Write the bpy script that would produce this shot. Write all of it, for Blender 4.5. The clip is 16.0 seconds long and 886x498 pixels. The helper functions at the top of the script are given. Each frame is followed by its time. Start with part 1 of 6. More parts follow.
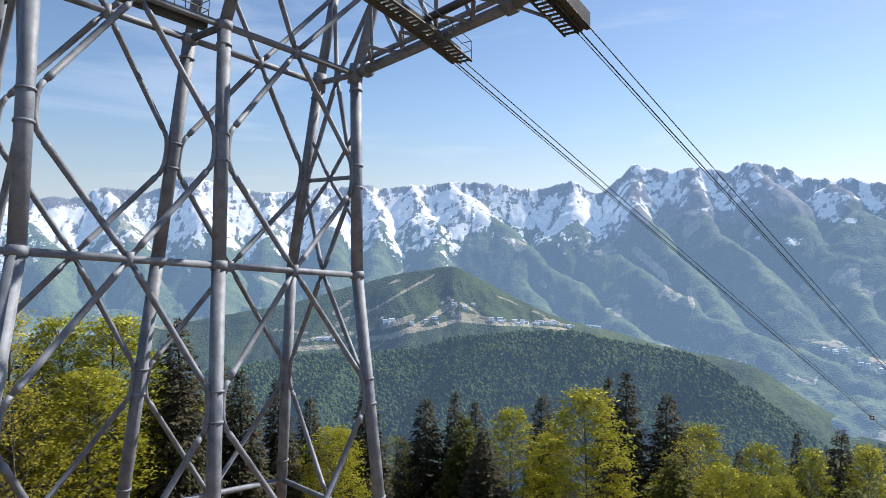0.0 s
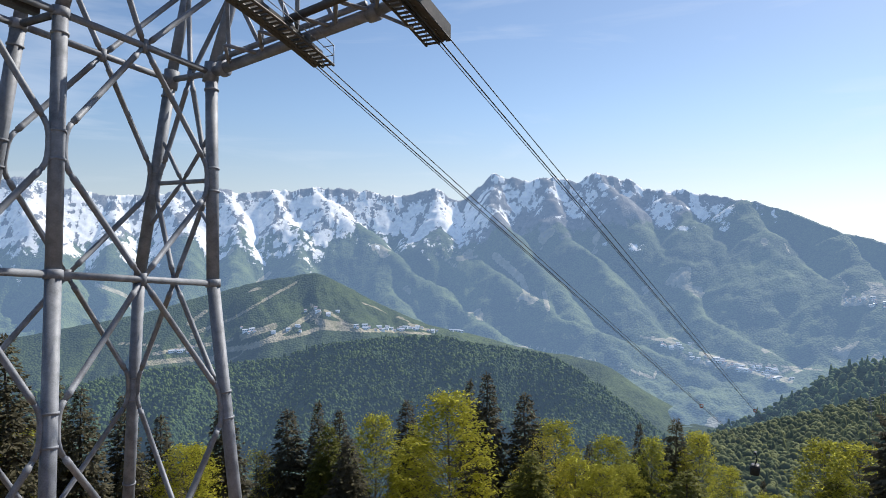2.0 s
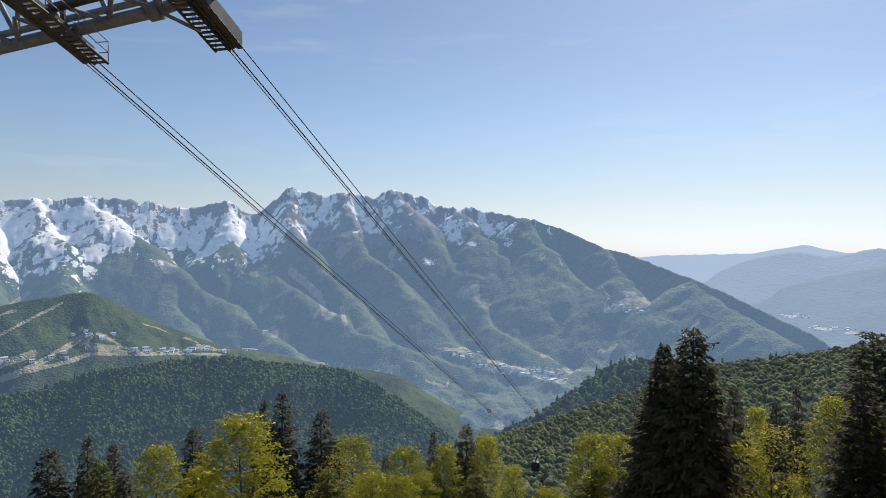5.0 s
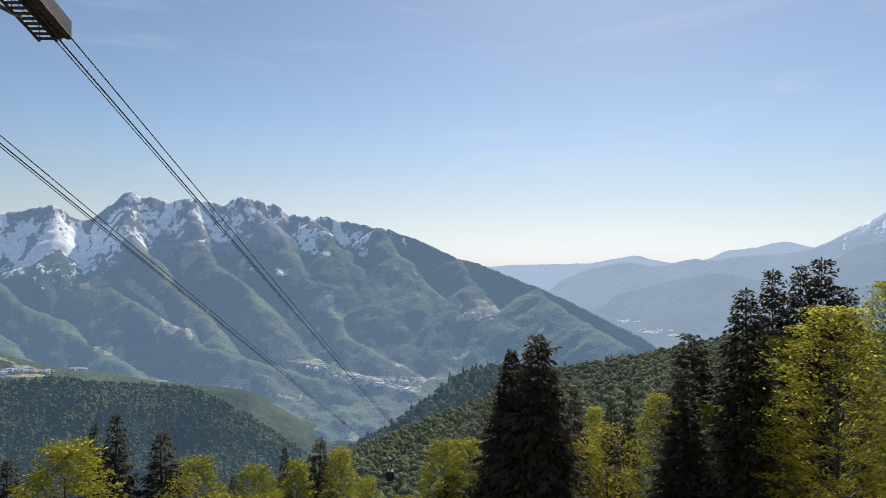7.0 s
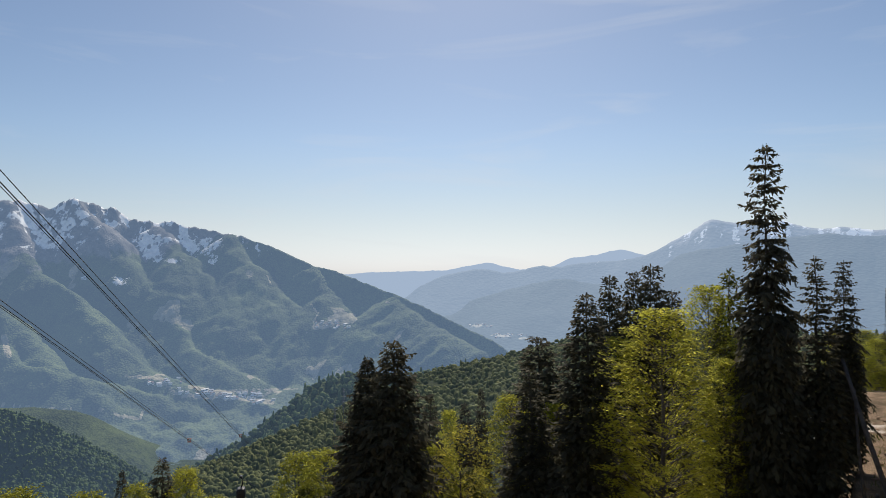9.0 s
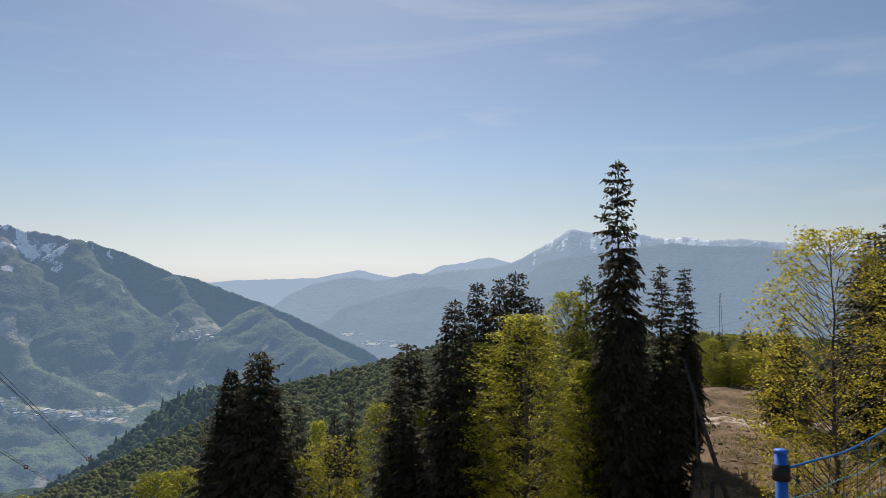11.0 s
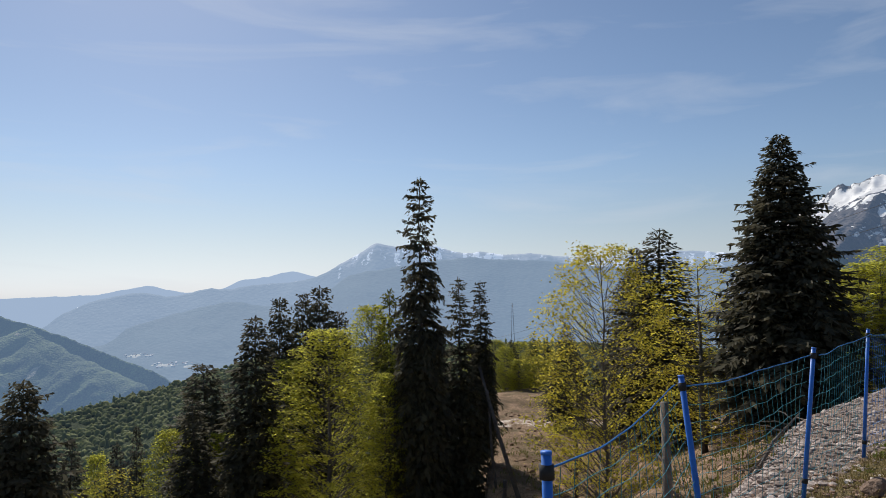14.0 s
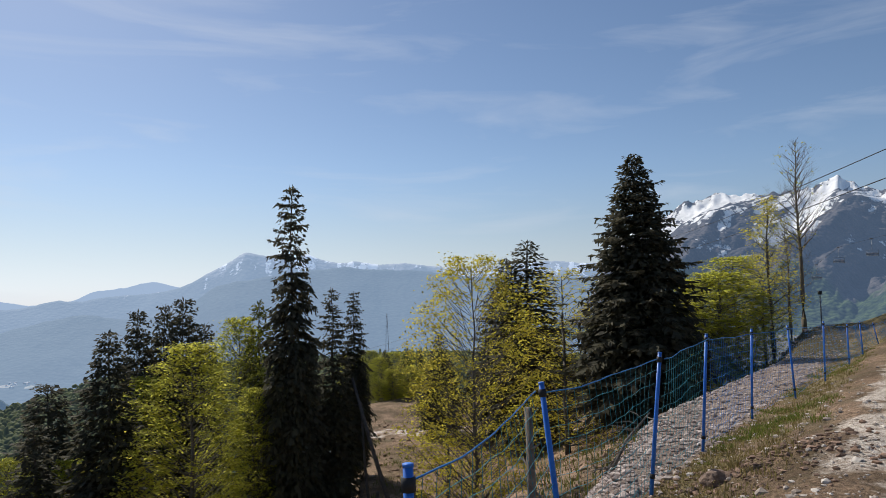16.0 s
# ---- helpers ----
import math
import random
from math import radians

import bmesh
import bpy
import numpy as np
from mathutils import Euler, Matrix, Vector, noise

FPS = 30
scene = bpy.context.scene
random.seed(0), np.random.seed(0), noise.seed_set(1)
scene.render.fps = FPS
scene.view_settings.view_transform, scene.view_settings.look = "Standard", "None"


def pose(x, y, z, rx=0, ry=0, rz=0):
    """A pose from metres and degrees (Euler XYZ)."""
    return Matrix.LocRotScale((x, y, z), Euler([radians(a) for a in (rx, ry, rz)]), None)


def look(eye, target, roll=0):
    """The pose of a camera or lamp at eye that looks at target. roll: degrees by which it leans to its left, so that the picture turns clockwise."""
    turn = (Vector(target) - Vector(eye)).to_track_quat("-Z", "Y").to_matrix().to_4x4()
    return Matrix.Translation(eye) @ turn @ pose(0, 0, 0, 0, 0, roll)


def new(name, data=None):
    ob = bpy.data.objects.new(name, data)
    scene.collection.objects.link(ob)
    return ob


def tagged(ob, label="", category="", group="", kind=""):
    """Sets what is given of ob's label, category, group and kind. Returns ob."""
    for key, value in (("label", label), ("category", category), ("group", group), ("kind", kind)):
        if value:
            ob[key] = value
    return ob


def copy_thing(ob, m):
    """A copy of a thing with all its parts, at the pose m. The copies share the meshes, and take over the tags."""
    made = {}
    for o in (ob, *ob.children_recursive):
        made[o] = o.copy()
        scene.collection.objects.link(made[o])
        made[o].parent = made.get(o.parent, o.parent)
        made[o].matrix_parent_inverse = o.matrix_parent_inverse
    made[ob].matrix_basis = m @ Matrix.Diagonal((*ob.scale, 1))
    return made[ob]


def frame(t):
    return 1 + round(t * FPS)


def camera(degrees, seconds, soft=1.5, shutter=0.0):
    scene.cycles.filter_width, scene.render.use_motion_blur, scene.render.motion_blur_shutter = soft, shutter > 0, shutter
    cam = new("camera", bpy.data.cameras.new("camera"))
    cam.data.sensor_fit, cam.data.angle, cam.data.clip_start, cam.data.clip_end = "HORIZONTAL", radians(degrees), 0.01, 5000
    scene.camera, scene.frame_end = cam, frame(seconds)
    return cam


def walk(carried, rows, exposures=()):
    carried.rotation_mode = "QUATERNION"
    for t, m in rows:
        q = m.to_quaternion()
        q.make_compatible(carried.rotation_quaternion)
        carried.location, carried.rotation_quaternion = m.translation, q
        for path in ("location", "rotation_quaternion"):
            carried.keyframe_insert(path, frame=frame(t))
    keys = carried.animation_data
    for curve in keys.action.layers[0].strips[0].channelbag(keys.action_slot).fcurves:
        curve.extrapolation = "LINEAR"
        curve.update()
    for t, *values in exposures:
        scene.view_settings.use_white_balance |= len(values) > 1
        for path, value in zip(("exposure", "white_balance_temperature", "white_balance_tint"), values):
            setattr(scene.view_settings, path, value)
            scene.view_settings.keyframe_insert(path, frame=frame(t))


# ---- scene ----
cam = camera(67.54, 16.0, 0.9)
PATH = [
    (0.0, pose(-0.000, 0.000, 0.000, 88.26, -0.00, 0.00)),
    (0.5, pose(0.016, -0.000, 0.000, 88.40, -0.05, -2.88)),
    (1.0, pose(0.031, -0.002, 0.000, 88.45, -0.09, -5.73)),
    (1.5, pose(0.048, -0.004, 0.000, 88.56, -0.13, -8.84)),
    (2.0, pose(0.063, -0.006, 0.000, 88.81, -0.12, -11.68)),
    (2.5, pose(0.077, -0.010, 0.000, 89.02, -0.14, -14.44)),
    (3.0, pose(0.092, -0.014, 0.000, 89.42, -0.24, -17.30)),
    (3.5, pose(0.106, -0.019, 0.000, 89.76, -0.20, -19.97)),
    (4.0, pose(0.121, -0.025, 0.000, 89.85, -0.15, -22.98)),
    (6.5, pose(0.192, -0.067, 0.000, 90.88, -0.25, -38.34)),
    (7.0, pose(0.206, -0.078, 0.000, 91.04, -0.21, -41.54)),
    (7.5, pose(0.218, -0.090, 0.000, 91.06, -0.10, -44.68)),
    (8.0, pose(0.231, -0.103, 0.000, 91.22, -0.15, -48.10)),
    (8.5, pose(0.241, -0.115, 0.004, 91.47, -0.07, -51.10)),
    (11.0, pose(0.281, -0.179, 0.022, 92.34, 0.10, -64.92)),
    (11.5, pose(0.288, -0.194, 0.026, 92.45, 0.31, -68.06)),
    (12.0, pose(0.293, -0.208, 0.030, 92.54, 0.40, -70.85)),
    (12.5, pose(0.297, -0.222, 0.034, 92.70, 0.61, -73.42)),
    (13.0, pose(0.301, -0.236, 0.037, 92.80, 0.58, -76.15)),
    (13.5, pose(0.304, -0.251, 0.041, 93.03, 0.74, -79.03)),
    (14.0, pose(0.307, -0.265, 0.045, 93.39, 0.80, -81.63)),
    (14.5, pose(0.308, -0.278, 0.049, 93.53, 0.85, -84.07)),
    (15.0, pose(0.309, -0.292, 0.052, 93.62, 0.96, -86.64)),
    (15.5, pose(0.310, -0.307, 0.056, 93.84, 1.12, -89.48)),
    (16.0, pose(0.310, -0.323, 0.060, 94.06, 1.22, -92.42)),
]
EXPOSURES = [(0.0, 0.47, 6300, 10), (3.5, 0.16, 6500, 10), (7.0, 0.0, 6700, 10), (11.0, -0.19, 6830, 10), (13.5, -0.16, 6600, 10), (16.0, -0.1, 6400, 10)]
walk(cam, PATH, EXPOSURES)

# ---- world, sun ----
SUN_AZ, SUN_EL = -56.0, 42.0      # azimuth from +y, positive to the left; elevation


def direction(az, el):
    a, e = radians(az), radians(el)
    return Vector((-math.sin(a) * math.cos(e), math.cos(a) * math.cos(e), math.sin(e)))


def polar(az, d, z=0.0):
    a = radians(az)
    return Vector((-math.sin(a) * d, math.cos(a) * d, z))


def stand(az):
    """Where the camera, held out at arm's length by someone who turns on the spot, is when it looks that way."""
    a = radians(az)
    return Vector((-math.sin(a) * 0.31, (math.cos(a) - 1) * 0.31, 0.0))


world = bpy.data.worlds.new("world")
scene.world = world
world.use_nodes = True
wn, wl = world.node_tree.nodes, world.node_tree.links
wn.clear()
w_out = wn.new("ShaderNodeOutputWorld")
w_bg = wn.new("ShaderNodeBackground")
w_sky = wn.new("ShaderNodeTexSky")
w_sky.sky_type = "NISHITA"
w_sky.sun_disc = False
w_sky.sun_elevation = radians(SUN_EL)
w_sky.sun_rotation = radians(-SUN_AZ)
w_sky.altitude = 1300
w_sky.air_density, w_sky.dust_density, w_sky.ozone_density = 1.0, 0.9, 2.0
w_bg.inputs["Strength"].default_value = 0.1
# thin cirrus veils, stretched along one heading
w_tc = wn.new("ShaderNodeTexCoord")
w_map = wn.new("ShaderNodeMapping")
w_map.inputs["Rotation"].default_value = (0.0, radians(-6), radians(25))
w_map.inputs["Scale"].default_value = (1.6, 1.6, 11.0)
w_noise = wn.new("ShaderNodeTexNoise")
w_noise.inputs["Scale"].default_value = 1.7
w_noise.inputs["Detail"].default_value = 7
w_noise.inputs["Roughness"].default_value = 0.55
w_noise.inputs["Distortion"].default_value = 0.6
w_ramp = wn.new("ShaderNodeMapRange")
w_ramp.inputs["From Min"].default_value = 0.52
w_ramp.inputs["From Max"].default_value = 0.85
w_ramp.inputs["To Max"].default_value = 0.42
w_mix = wn.new("ShaderNodeMix")
w_mix.data_type = "RGBA"
w_mix.inputs["B"].default_value = (7.2, 7.6, 8.3, 1)
wl.new(w_tc.outputs["Generated"], w_map.inputs["Vector"])
wl.new(w_map.outputs["Vector"], w_noise.inputs["Vector"])
wl.new(w_noise.outputs["Fac"], w_ramp.inputs["Value"])
wl.new(w_ramp.outputs["Result"], w_mix.inputs["Factor"])
# pale haze towards the horizon
w_bw = wn.new("ShaderNodeRGBToBW")
w_tint = wn.new("ShaderNodeMix")
w_tint.data_type, w_tint.blend_type = "RGBA", "MULTIPLY"
w_tint.inputs["Factor"].default_value = 1.0
w_tint.inputs["B"].default_value = (0.70, 0.78, 0.90, 1)
w_sep = wn.new("ShaderNodeSeparateXYZ")
w_low = wn.new("ShaderNodeMapRange")
w_low.interpolation_type = "SMOOTHSTEP"
for w_key, w_value in (("From Min", 0.0), ("From Max", 0.2), ("To Min", 0.75), ("To Max", 0.0)):
    w_low.inputs[w_key].default_value = w_value
w_pale = wn.new("ShaderNodeMix")
w_pale.data_type = "RGBA"
wl.new(w_sky.outputs["Color"], w_bw.inputs["Color"])
wl.new(w_bw.outputs["Val"], w_tint.inputs["A"])
wl.new(w_tc.outputs["Generated"], w_sep.inputs[0])
wl.new(w_sep.outputs["Z"], w_low.inputs["Value"])
wl.new(w_low.outputs["Result"], w_pale.inputs["Factor"])
wl.new(w_sky.outputs["Color"], w_pale.inputs["A"])
wl.new(w_tint.outputs["Result"], w_pale.inputs["B"])
wl.new(w_pale.outputs["Result"], w_mix.inputs["A"])
wl.new(w_mix.outputs["Result"], w_bg.inputs["Color"])
wl.new(w_bg.outputs["Background"], w_out.inputs["Surface"])

sun_data = bpy.data.lights.new("sun", "SUN")
sun_data.energy, sun_data.angle, sun_data.color = 4.8, radians(0.53), (1.0, 0.94, 0.85)
sun = new("sun", sun_data)
sun.matrix_world = look(direction(SUN_AZ, SUN_EL) * 300, (0, 0, 0))

# ---- materials ----
def nodes_of(name):
    m = bpy.data.materials.new(name)
    m.use_nodes = True
    n = m.node_tree.nodes
    return m, n, m.node_tree.links, n["Principled BSDF"]


def noise_node(n, l, scale, detail=4, rough=0.55, vector=None, distort=0.0):
    t = n.new("ShaderNodeTexNoise")
    t.inputs["Scale"].default_value = scale
    t.inputs["Detail"].default_value = detail
    t.inputs["Roughness"].default_value = rough
    t.inputs["Distortion"].default_value = distort
    if vector is not None:
        l.new(vector, t.inputs["Vector"])
    return t


def ramp(n, l, source, stops):
    r = n.new("ShaderNodeValToRGB")
    e = r.color_ramp.elements
    while len(e) < len(stops):
        e.new(0.5)
    for k, (p, c) in zip(e, stops):
        k.position, k.color = p, (*c, 1)
    l.new(source, r.inputs["Fac"])
    return r


def mixed(n, l, fac, a, b, mode="MIX"):
    m = n.new("ShaderNodeMix")
    m.data_type, m.blend_type = "RGBA", mode
    for key, v in (("Factor", fac), ("A", a), ("B", b)):
        if isinstance(v, (int, float)):
            m.inputs[key].default_value = v
        elif isinstance(v, tuple):
            m.inputs[key].default_value = (*v, 1)
        else:
            l.new(v, m.inputs[key])
    return m.outputs["Result"]


def ranged(n, l, source, a, b, c=0.0, d=1.0):
    r = n.new("ShaderNodeMapRange")
    for key, v in (("From Min", a), ("From Max", b), ("To Min", c), ("To Max", d)):
        r.inputs[key].default_value = v
    l.new(source, r.inputs["Value"])
    return r.outputs["Result"]


def maths(n, l, op, a, b):
    m = n.new("ShaderNodeMath")
    m.operation = op
    for k, v in enumerate((a, b)):
        if isinstance(v, (int, float)):
            m.inputs[k].default_value = v
        else:
            l.new(v, m.inputs[k])
    return m.outputs[0]


def position(n):
    return n.new("ShaderNodeNewGeometry").outputs["Position"]


def bumped(n, l, p, height, strength, distance):
    b = n.new("ShaderNodeBump")
    b.inputs["Strength"].default_value = strength
    b.inputs["Distance"].default_value = distance
    l.new(height, b.inputs["Height"])
    l.new(b.outputs["Normal"], p.inputs["Normal"])


def two_tone(name, a, b, scale, rough=0.7, metal=0.0, bump=0.2, depth=0.01, fine=8.0, local=True):
    """Two colours mixed by grain at two scales, with fine relief."""
    m, n, l, p = nodes_of(name)
    v = n.new("ShaderNodeTexCoord").outputs["Object"] if local else position(n)
    big = noise_node(n, l, scale, 4, 0.6, v)
    small = noise_node(n, l, scale * fine, 5, 0.6, v)
    f = maths(n, l, "MULTIPLY_ADD", big.outputs["Fac"], 0.65)
    f.node.inputs[2].default_value = 0.0
    f2 = maths(n, l, "ADD", f, maths(n, l, "MULTIPLY", small.outputs["Fac"], 0.35))
    c = ramp(n, l, f2, [(0.32, a), (0.68, b)])
    l.new(c.outputs["Color"], p.inputs["Base Color"])
    p.inputs["Roughness"].default_value, p.inputs["Metallic"].default_value = rough, metal
    bumped(n, l, p, small.outputs["Fac"], bump, depth)
    return m


def leaf_material(name, dark, light, through_share=0.45, through_gain=1.0):
    m, n, l, p = nodes_of(name)
    g = n.new("ShaderNodeNewGeometry")
    o = n.new("ShaderNodeObjectInfo")
    s = maths(n, l, "ADD", maths(n, l, "MULTIPLY", g.outputs["Random Per Island"], 0.7), maths(n, l, "MULTIPLY", o.outputs["Random"], 0.3))
    c = ramp(n, l, s, [(0.05, dark), (0.95, light)])
    l.new(c.outputs["Color"], p.inputs["Base Color"])
    p.inputs["Roughness"].default_value = 0.75
    p.inputs["Specular IOR Level"].default_value = 0.12
    t = n.new("ShaderNodeBsdfTranslucent")
    l.new(ramp(n, l, s, [(0.05, tuple(min(0.9, v * through_gain) for v in dark)), (0.95, tuple(min(0.9, v * through_gain) for v in light))]).outputs["Color"], t.inputs["Color"])
    mx = n.new("ShaderNodeMixShader")
    mx.inputs[0].default_value = through_share
    l.new(p.outputs["BSDF"], mx.inputs[1])
    l.new(t.outputs["BSDF"], mx.inputs[2])
    l.new(mx.outputs["Shader"], n["Material Output"].inputs["Surface"])
    return m


def attribute(n, name):
    a = n.new("ShaderNodeAttribute")
    a.attribute_name = name
    return a.outputs["Fac"]


def mountain_material(name, glow, glow_strength, forest=((0.02, 0.035, 0.02), (0.07, 0.10, 0.035)), rock=((0.09, 0.085, 0.085), (0.21, 0.2, 0.19)), grain=0.02, relief_depth=0.5, snow_colour=(0.86, 0.84, 0.80)):
    """Wooded slopes, clearings, bare rock and old snow after the land's own cover shares, for far-off relief whose haze
    is put in as an even glow.
    """
    m, n, l, p = nodes_of(name)
    pos = position(n)
    broad = noise_node(n, l, 0.0035, 5, 0.6, pos)
    fine = noise_node(n, l, grain, 6, 0.7, pos)
    vor = n.new("ShaderNodeTexVoronoi")
    vor.inputs["Scale"].default_value = grain * 4.0
    l.new(pos, vor.inputs["Vector"])
    f = maths(n, l, "ADD", maths(n, l, "MULTIPLY", broad.outputs["Fac"], 0.5), maths(n, l, "MULTIPLY", fine.outputs["Fac"], 0.5))
    f = maths(n, l, "SUBTRACT", f, maths(n, l, "MULTIPLY", maths(n, l, "SUBTRACT", vor.outputs["Distance"], 0.5), 0.26))
    c = ramp(n, l, f, [(0.38, forest[0]), (0.66, forest[1])]).outputs["Color"]
    wob = maths(n, l, "MULTIPLY", maths(n, l, "SUBTRACT", fine.outputs["Fac"], 0.5), 0.9)
    clear = ramp(n, l, fine.outputs["Fac"], [(0.35, (0.17, 0.165, 0.09)), (0.7, (0.44, 0.38, 0.29))]).outputs["Color"]
    c = mixed(n, l, ranged(n, l, maths(n, l, "ADD", attribute(n, "clearing"), wob), 0.45, 0.6, 0, 0.9), c, clear)
    rc = ramp(n, l, fine.outputs["Fac"], [(0.35, rock[0]), (0.7, rock[1])]).outputs["Color"]
    c = mixed(n, l, ranged(n, l, maths(n, l, "ADD", attribute(n, "rock"), wob), 0.4, 0.6), c, rc)
    crags = noise_node(n, l, 0.034, 9, 0.78, pos)
    bare = maths(n, l, "MULTIPLY", maths(n, l, "SUBTRACT", crags.outputs["Fac"], 0.5), 3.5)
    lying = attribute(n, "snow")
    bare = maths(n, l, "MULTIPLY", bare, ranged(n, l, lying, 0.02, 0.2))
    snow_share = ranged(n, l, maths(n, l, "ADD", lying, bare), 0.4, 0.56)
    c = mixed(n, l, snow_share, c, mixed(n, l, ranged(n, l, fine.outputs["Fac"], 0.35, 0.6), tuple(0.72 * v for v in snow_colour), snow_colour))
    l.new(c, p.inputs["Base Color"])
    p.inputs["Roughness"].default_value = 0.9
    p.inputs["Specular IOR Level"].default_value = 0.1
    # blue haze put in as emission, equal over the whole surface
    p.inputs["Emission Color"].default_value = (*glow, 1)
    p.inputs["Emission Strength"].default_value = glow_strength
    rough_h = maths(n, l, "MULTIPLY", vor.outputs["Distance"], ranged(n, l, snow_share, 0.0, 1.0, 1.0, 0.05))
    bumped(n, l, p, rough_h, relief_depth, -0.25 / grain)
    return m


steel = two_tone("galvanised_steel", (0.115, 0.124, 0.142), (0.31, 0.328, 0.362), 1.3, 0.62, 0.15, 0.1, 0.01, 14)
dark_steel = two_tone("weathered_dark_steel", (0.05, 0.048, 0.046), (0.12, 0.11, 0.10), 1.2, 0.6, 0.3, 0.1, 0.01)
cable_mat = two_tone("greased_cable", (0.015, 0.015, 0.016), (0.04, 0.04, 0.042), 3.0, 0.5, 0.5)
needles = leaf_material("fir_needles", (0.068, 0.064, 0.046), (0.135, 0.124, 0.074), 0.36)
needles_green = leaf_material("young_fir_needles", (0.09, 0.10, 0.024), (0.2, 0.2, 0.045), 0.4)
spring_leaves = leaf_material("spring_beech_leaves", (0.18, 0.188, 0.03), (0.40, 0.38, 0.055), 0.64, 1.9)
young_leaves = leaf_material("sparse_spring_leaves", (0.26, 0.235, 0.03), (0.45, 0.39, 0.055), 0.58, 1.7)
dry_twigs = two_tone("bare_twigs", (0.10, 0.08, 0.06), (0.2, 0.17, 0.13), 2.0, 0.85)
fir_bark = two_tone("fir_bark", (0.05, 0.042, 0.036), (0.13, 0.11, 0.095), 3.0, 0.9, 0, 0.8, 0.05)
beech_bark = two_tone("beech_bark", (0.05, 0.044, 0.038), (0.14, 0.125, 0.11), 2.0, 0.85, 0, 0.4, 0.02)

# ---- relief ----
def lattice(ix, iy, seed):
    h = np.sin(ix * 127.1 + iy * 311.7 + seed * 74.7) * 43758.5453
    return h - np.floor(h)


def value_noise(x, y, seed=0):
    ix, iy = np.floor(x), np.floor(y)
    fx, fy = x - ix, y - iy
    fx, fy = fx * fx * fx * (fx * (fx * 6 - 15) + 10), fy * fy * fy * (fy * (fy * 6 - 15) + 10)
    a, b = lattice(ix, iy, seed), lattice(ix + 1, iy, seed)
    c, d = lattice(ix, iy + 1, seed), lattice(ix + 1, iy + 1, seed)
    return (a + (b - a) * fx) * (1 - fy) + (c + (d - c) * fx) * fy


def fbm(x, y, octaves=5, seed=0, gain=0.5):
    total, amp, norm = 0.0, 1.0, 0.0
    for k in range(octaves):
        total = total + amp * (value_noise(x, y, seed + k) * 2 - 1)
        norm += amp
        x, y, amp = x * 2.03 + 11.3, y * 2.03 + 5.7, amp * gain
    return total / norm


def ridged(x, y, octaves=5, seed=0, gain=0.5):
    total, amp, norm = 0.0, 1.0, 0.0
    for k in range(octaves):
        total = total + amp * (1 - np.abs(value_noise(x, y, seed + k) * 2 - 1))
        norm += amp
        x, y, amp = x * 2.03 + 7.1, y * 2.03 + 3.3, amp * gain
    return total / norm


def keyed(keys, az):
    """A smooth value at azimuth az from (azimuth, value) keys that run to the right."""
    k = sorted(keys)
    x, y = np.array([float(a) for a, _ in k]), np.array([float(v) for _, v in k])
    step = np.diff(y) / np.diff(x)
    m = np.concatenate([[step[0]], np.where(step[1:] * step[:-1] > 0, 2 * step[1:] * step[:-1] / (step[1:] + step[:-1] + 1e-12), 0.0), [step[-1]]])
    t = np.clip(az, x[0], x[-1])
    i = np.clip(np.searchsorted(x, t, side="right") - 1, 0, len(x) - 2)
    h = x[i + 1] - x[i]
    u = (t - x[i]) / h
    return (1 + 2 * u) * (1 - u) ** 2 * y[i] + u * (1 - u) ** 2 * h * m[i] + u * u * (3 - 2 * u) * y[i + 1] + u * u * (u - 1) * h * m[i + 1]


def smooth(x):
    x = np.clip(x, 0, 1)
    return x * x * (3 - 2 * x)


def grid_mesh(name, X, Y, Z, material, closed=False, smooth_shade=True):
    rows, cols = X.shape
    me = bpy.data.meshes.new(name)
    co = np.stack([X, Y, Z], -1).reshape(-1, 3)
    i, j = np.meshgrid(np.arange(rows - 1), np.arange(cols if closed else cols - 1), indexing="ij")
    j2 = (j + 1) % cols
    quads = np.stack([i * cols + j, i * cols + j2, (i + 1) * cols + j2, (i + 1) * cols + j], -1).reshape(-1, 4)
    me.vertices.add(len(co))
    me.vertices.foreach_set("co", co.astype(np.float32).ravel())
    me.loops.add(quads.size)
    me.loops.foreach_set("vertex_index", quads.astype(np.int32).ravel())
    me.polygons.add(len(quads))
    me.polygons.foreach_set("loop_start", np.arange(0, quads.size, 4, dtype=np.int32))
    me.polygons.foreach_set("use_smooth", np.full(len(quads), smooth_shade))
    me.update(calc_edges=True)
    me.materials.append(material)
    return new(name, me)


def relief(name, az_left, az_right, columns, r_in, r_out, rings, height, material):
    """A stretch of land between two azimuths and two distances; height(az, r) in metres."""
    az = np.linspace(az_left, az_right, columns)
    R, A = np.meshgrid(np.linspace(0, 1, rings), az, indexing="ij")
    inner, outer = (keyed(e, A) if isinstance(e, list) else e for e in (r_in, r_out))
    R = inner + (outer - inner) * R
    t = np.radians(A)
    z, covers = height(A, R)
    ob = grid_mesh(name, -np.sin(t) * R, np.cos(t) * R, z, material)
    for key, value in covers.items():
        add_mask(ob, key, value)
    return ob


# fence line on the lip of the slope
FENCE_TO = Vector((0.797, -0.604))


def line_coords(x, y):
    """Past the fence line, and along it."""
    return 0.604 * (x - 3.61) + 0.797 * (y + 0.32) - 0.8, 0.797 * (x - 3.61) - 0.604 * (y + 0.32)


def shelf_width(a):
    return np.clip((a - 4.0) * 0.2, 0.25, 2.3)


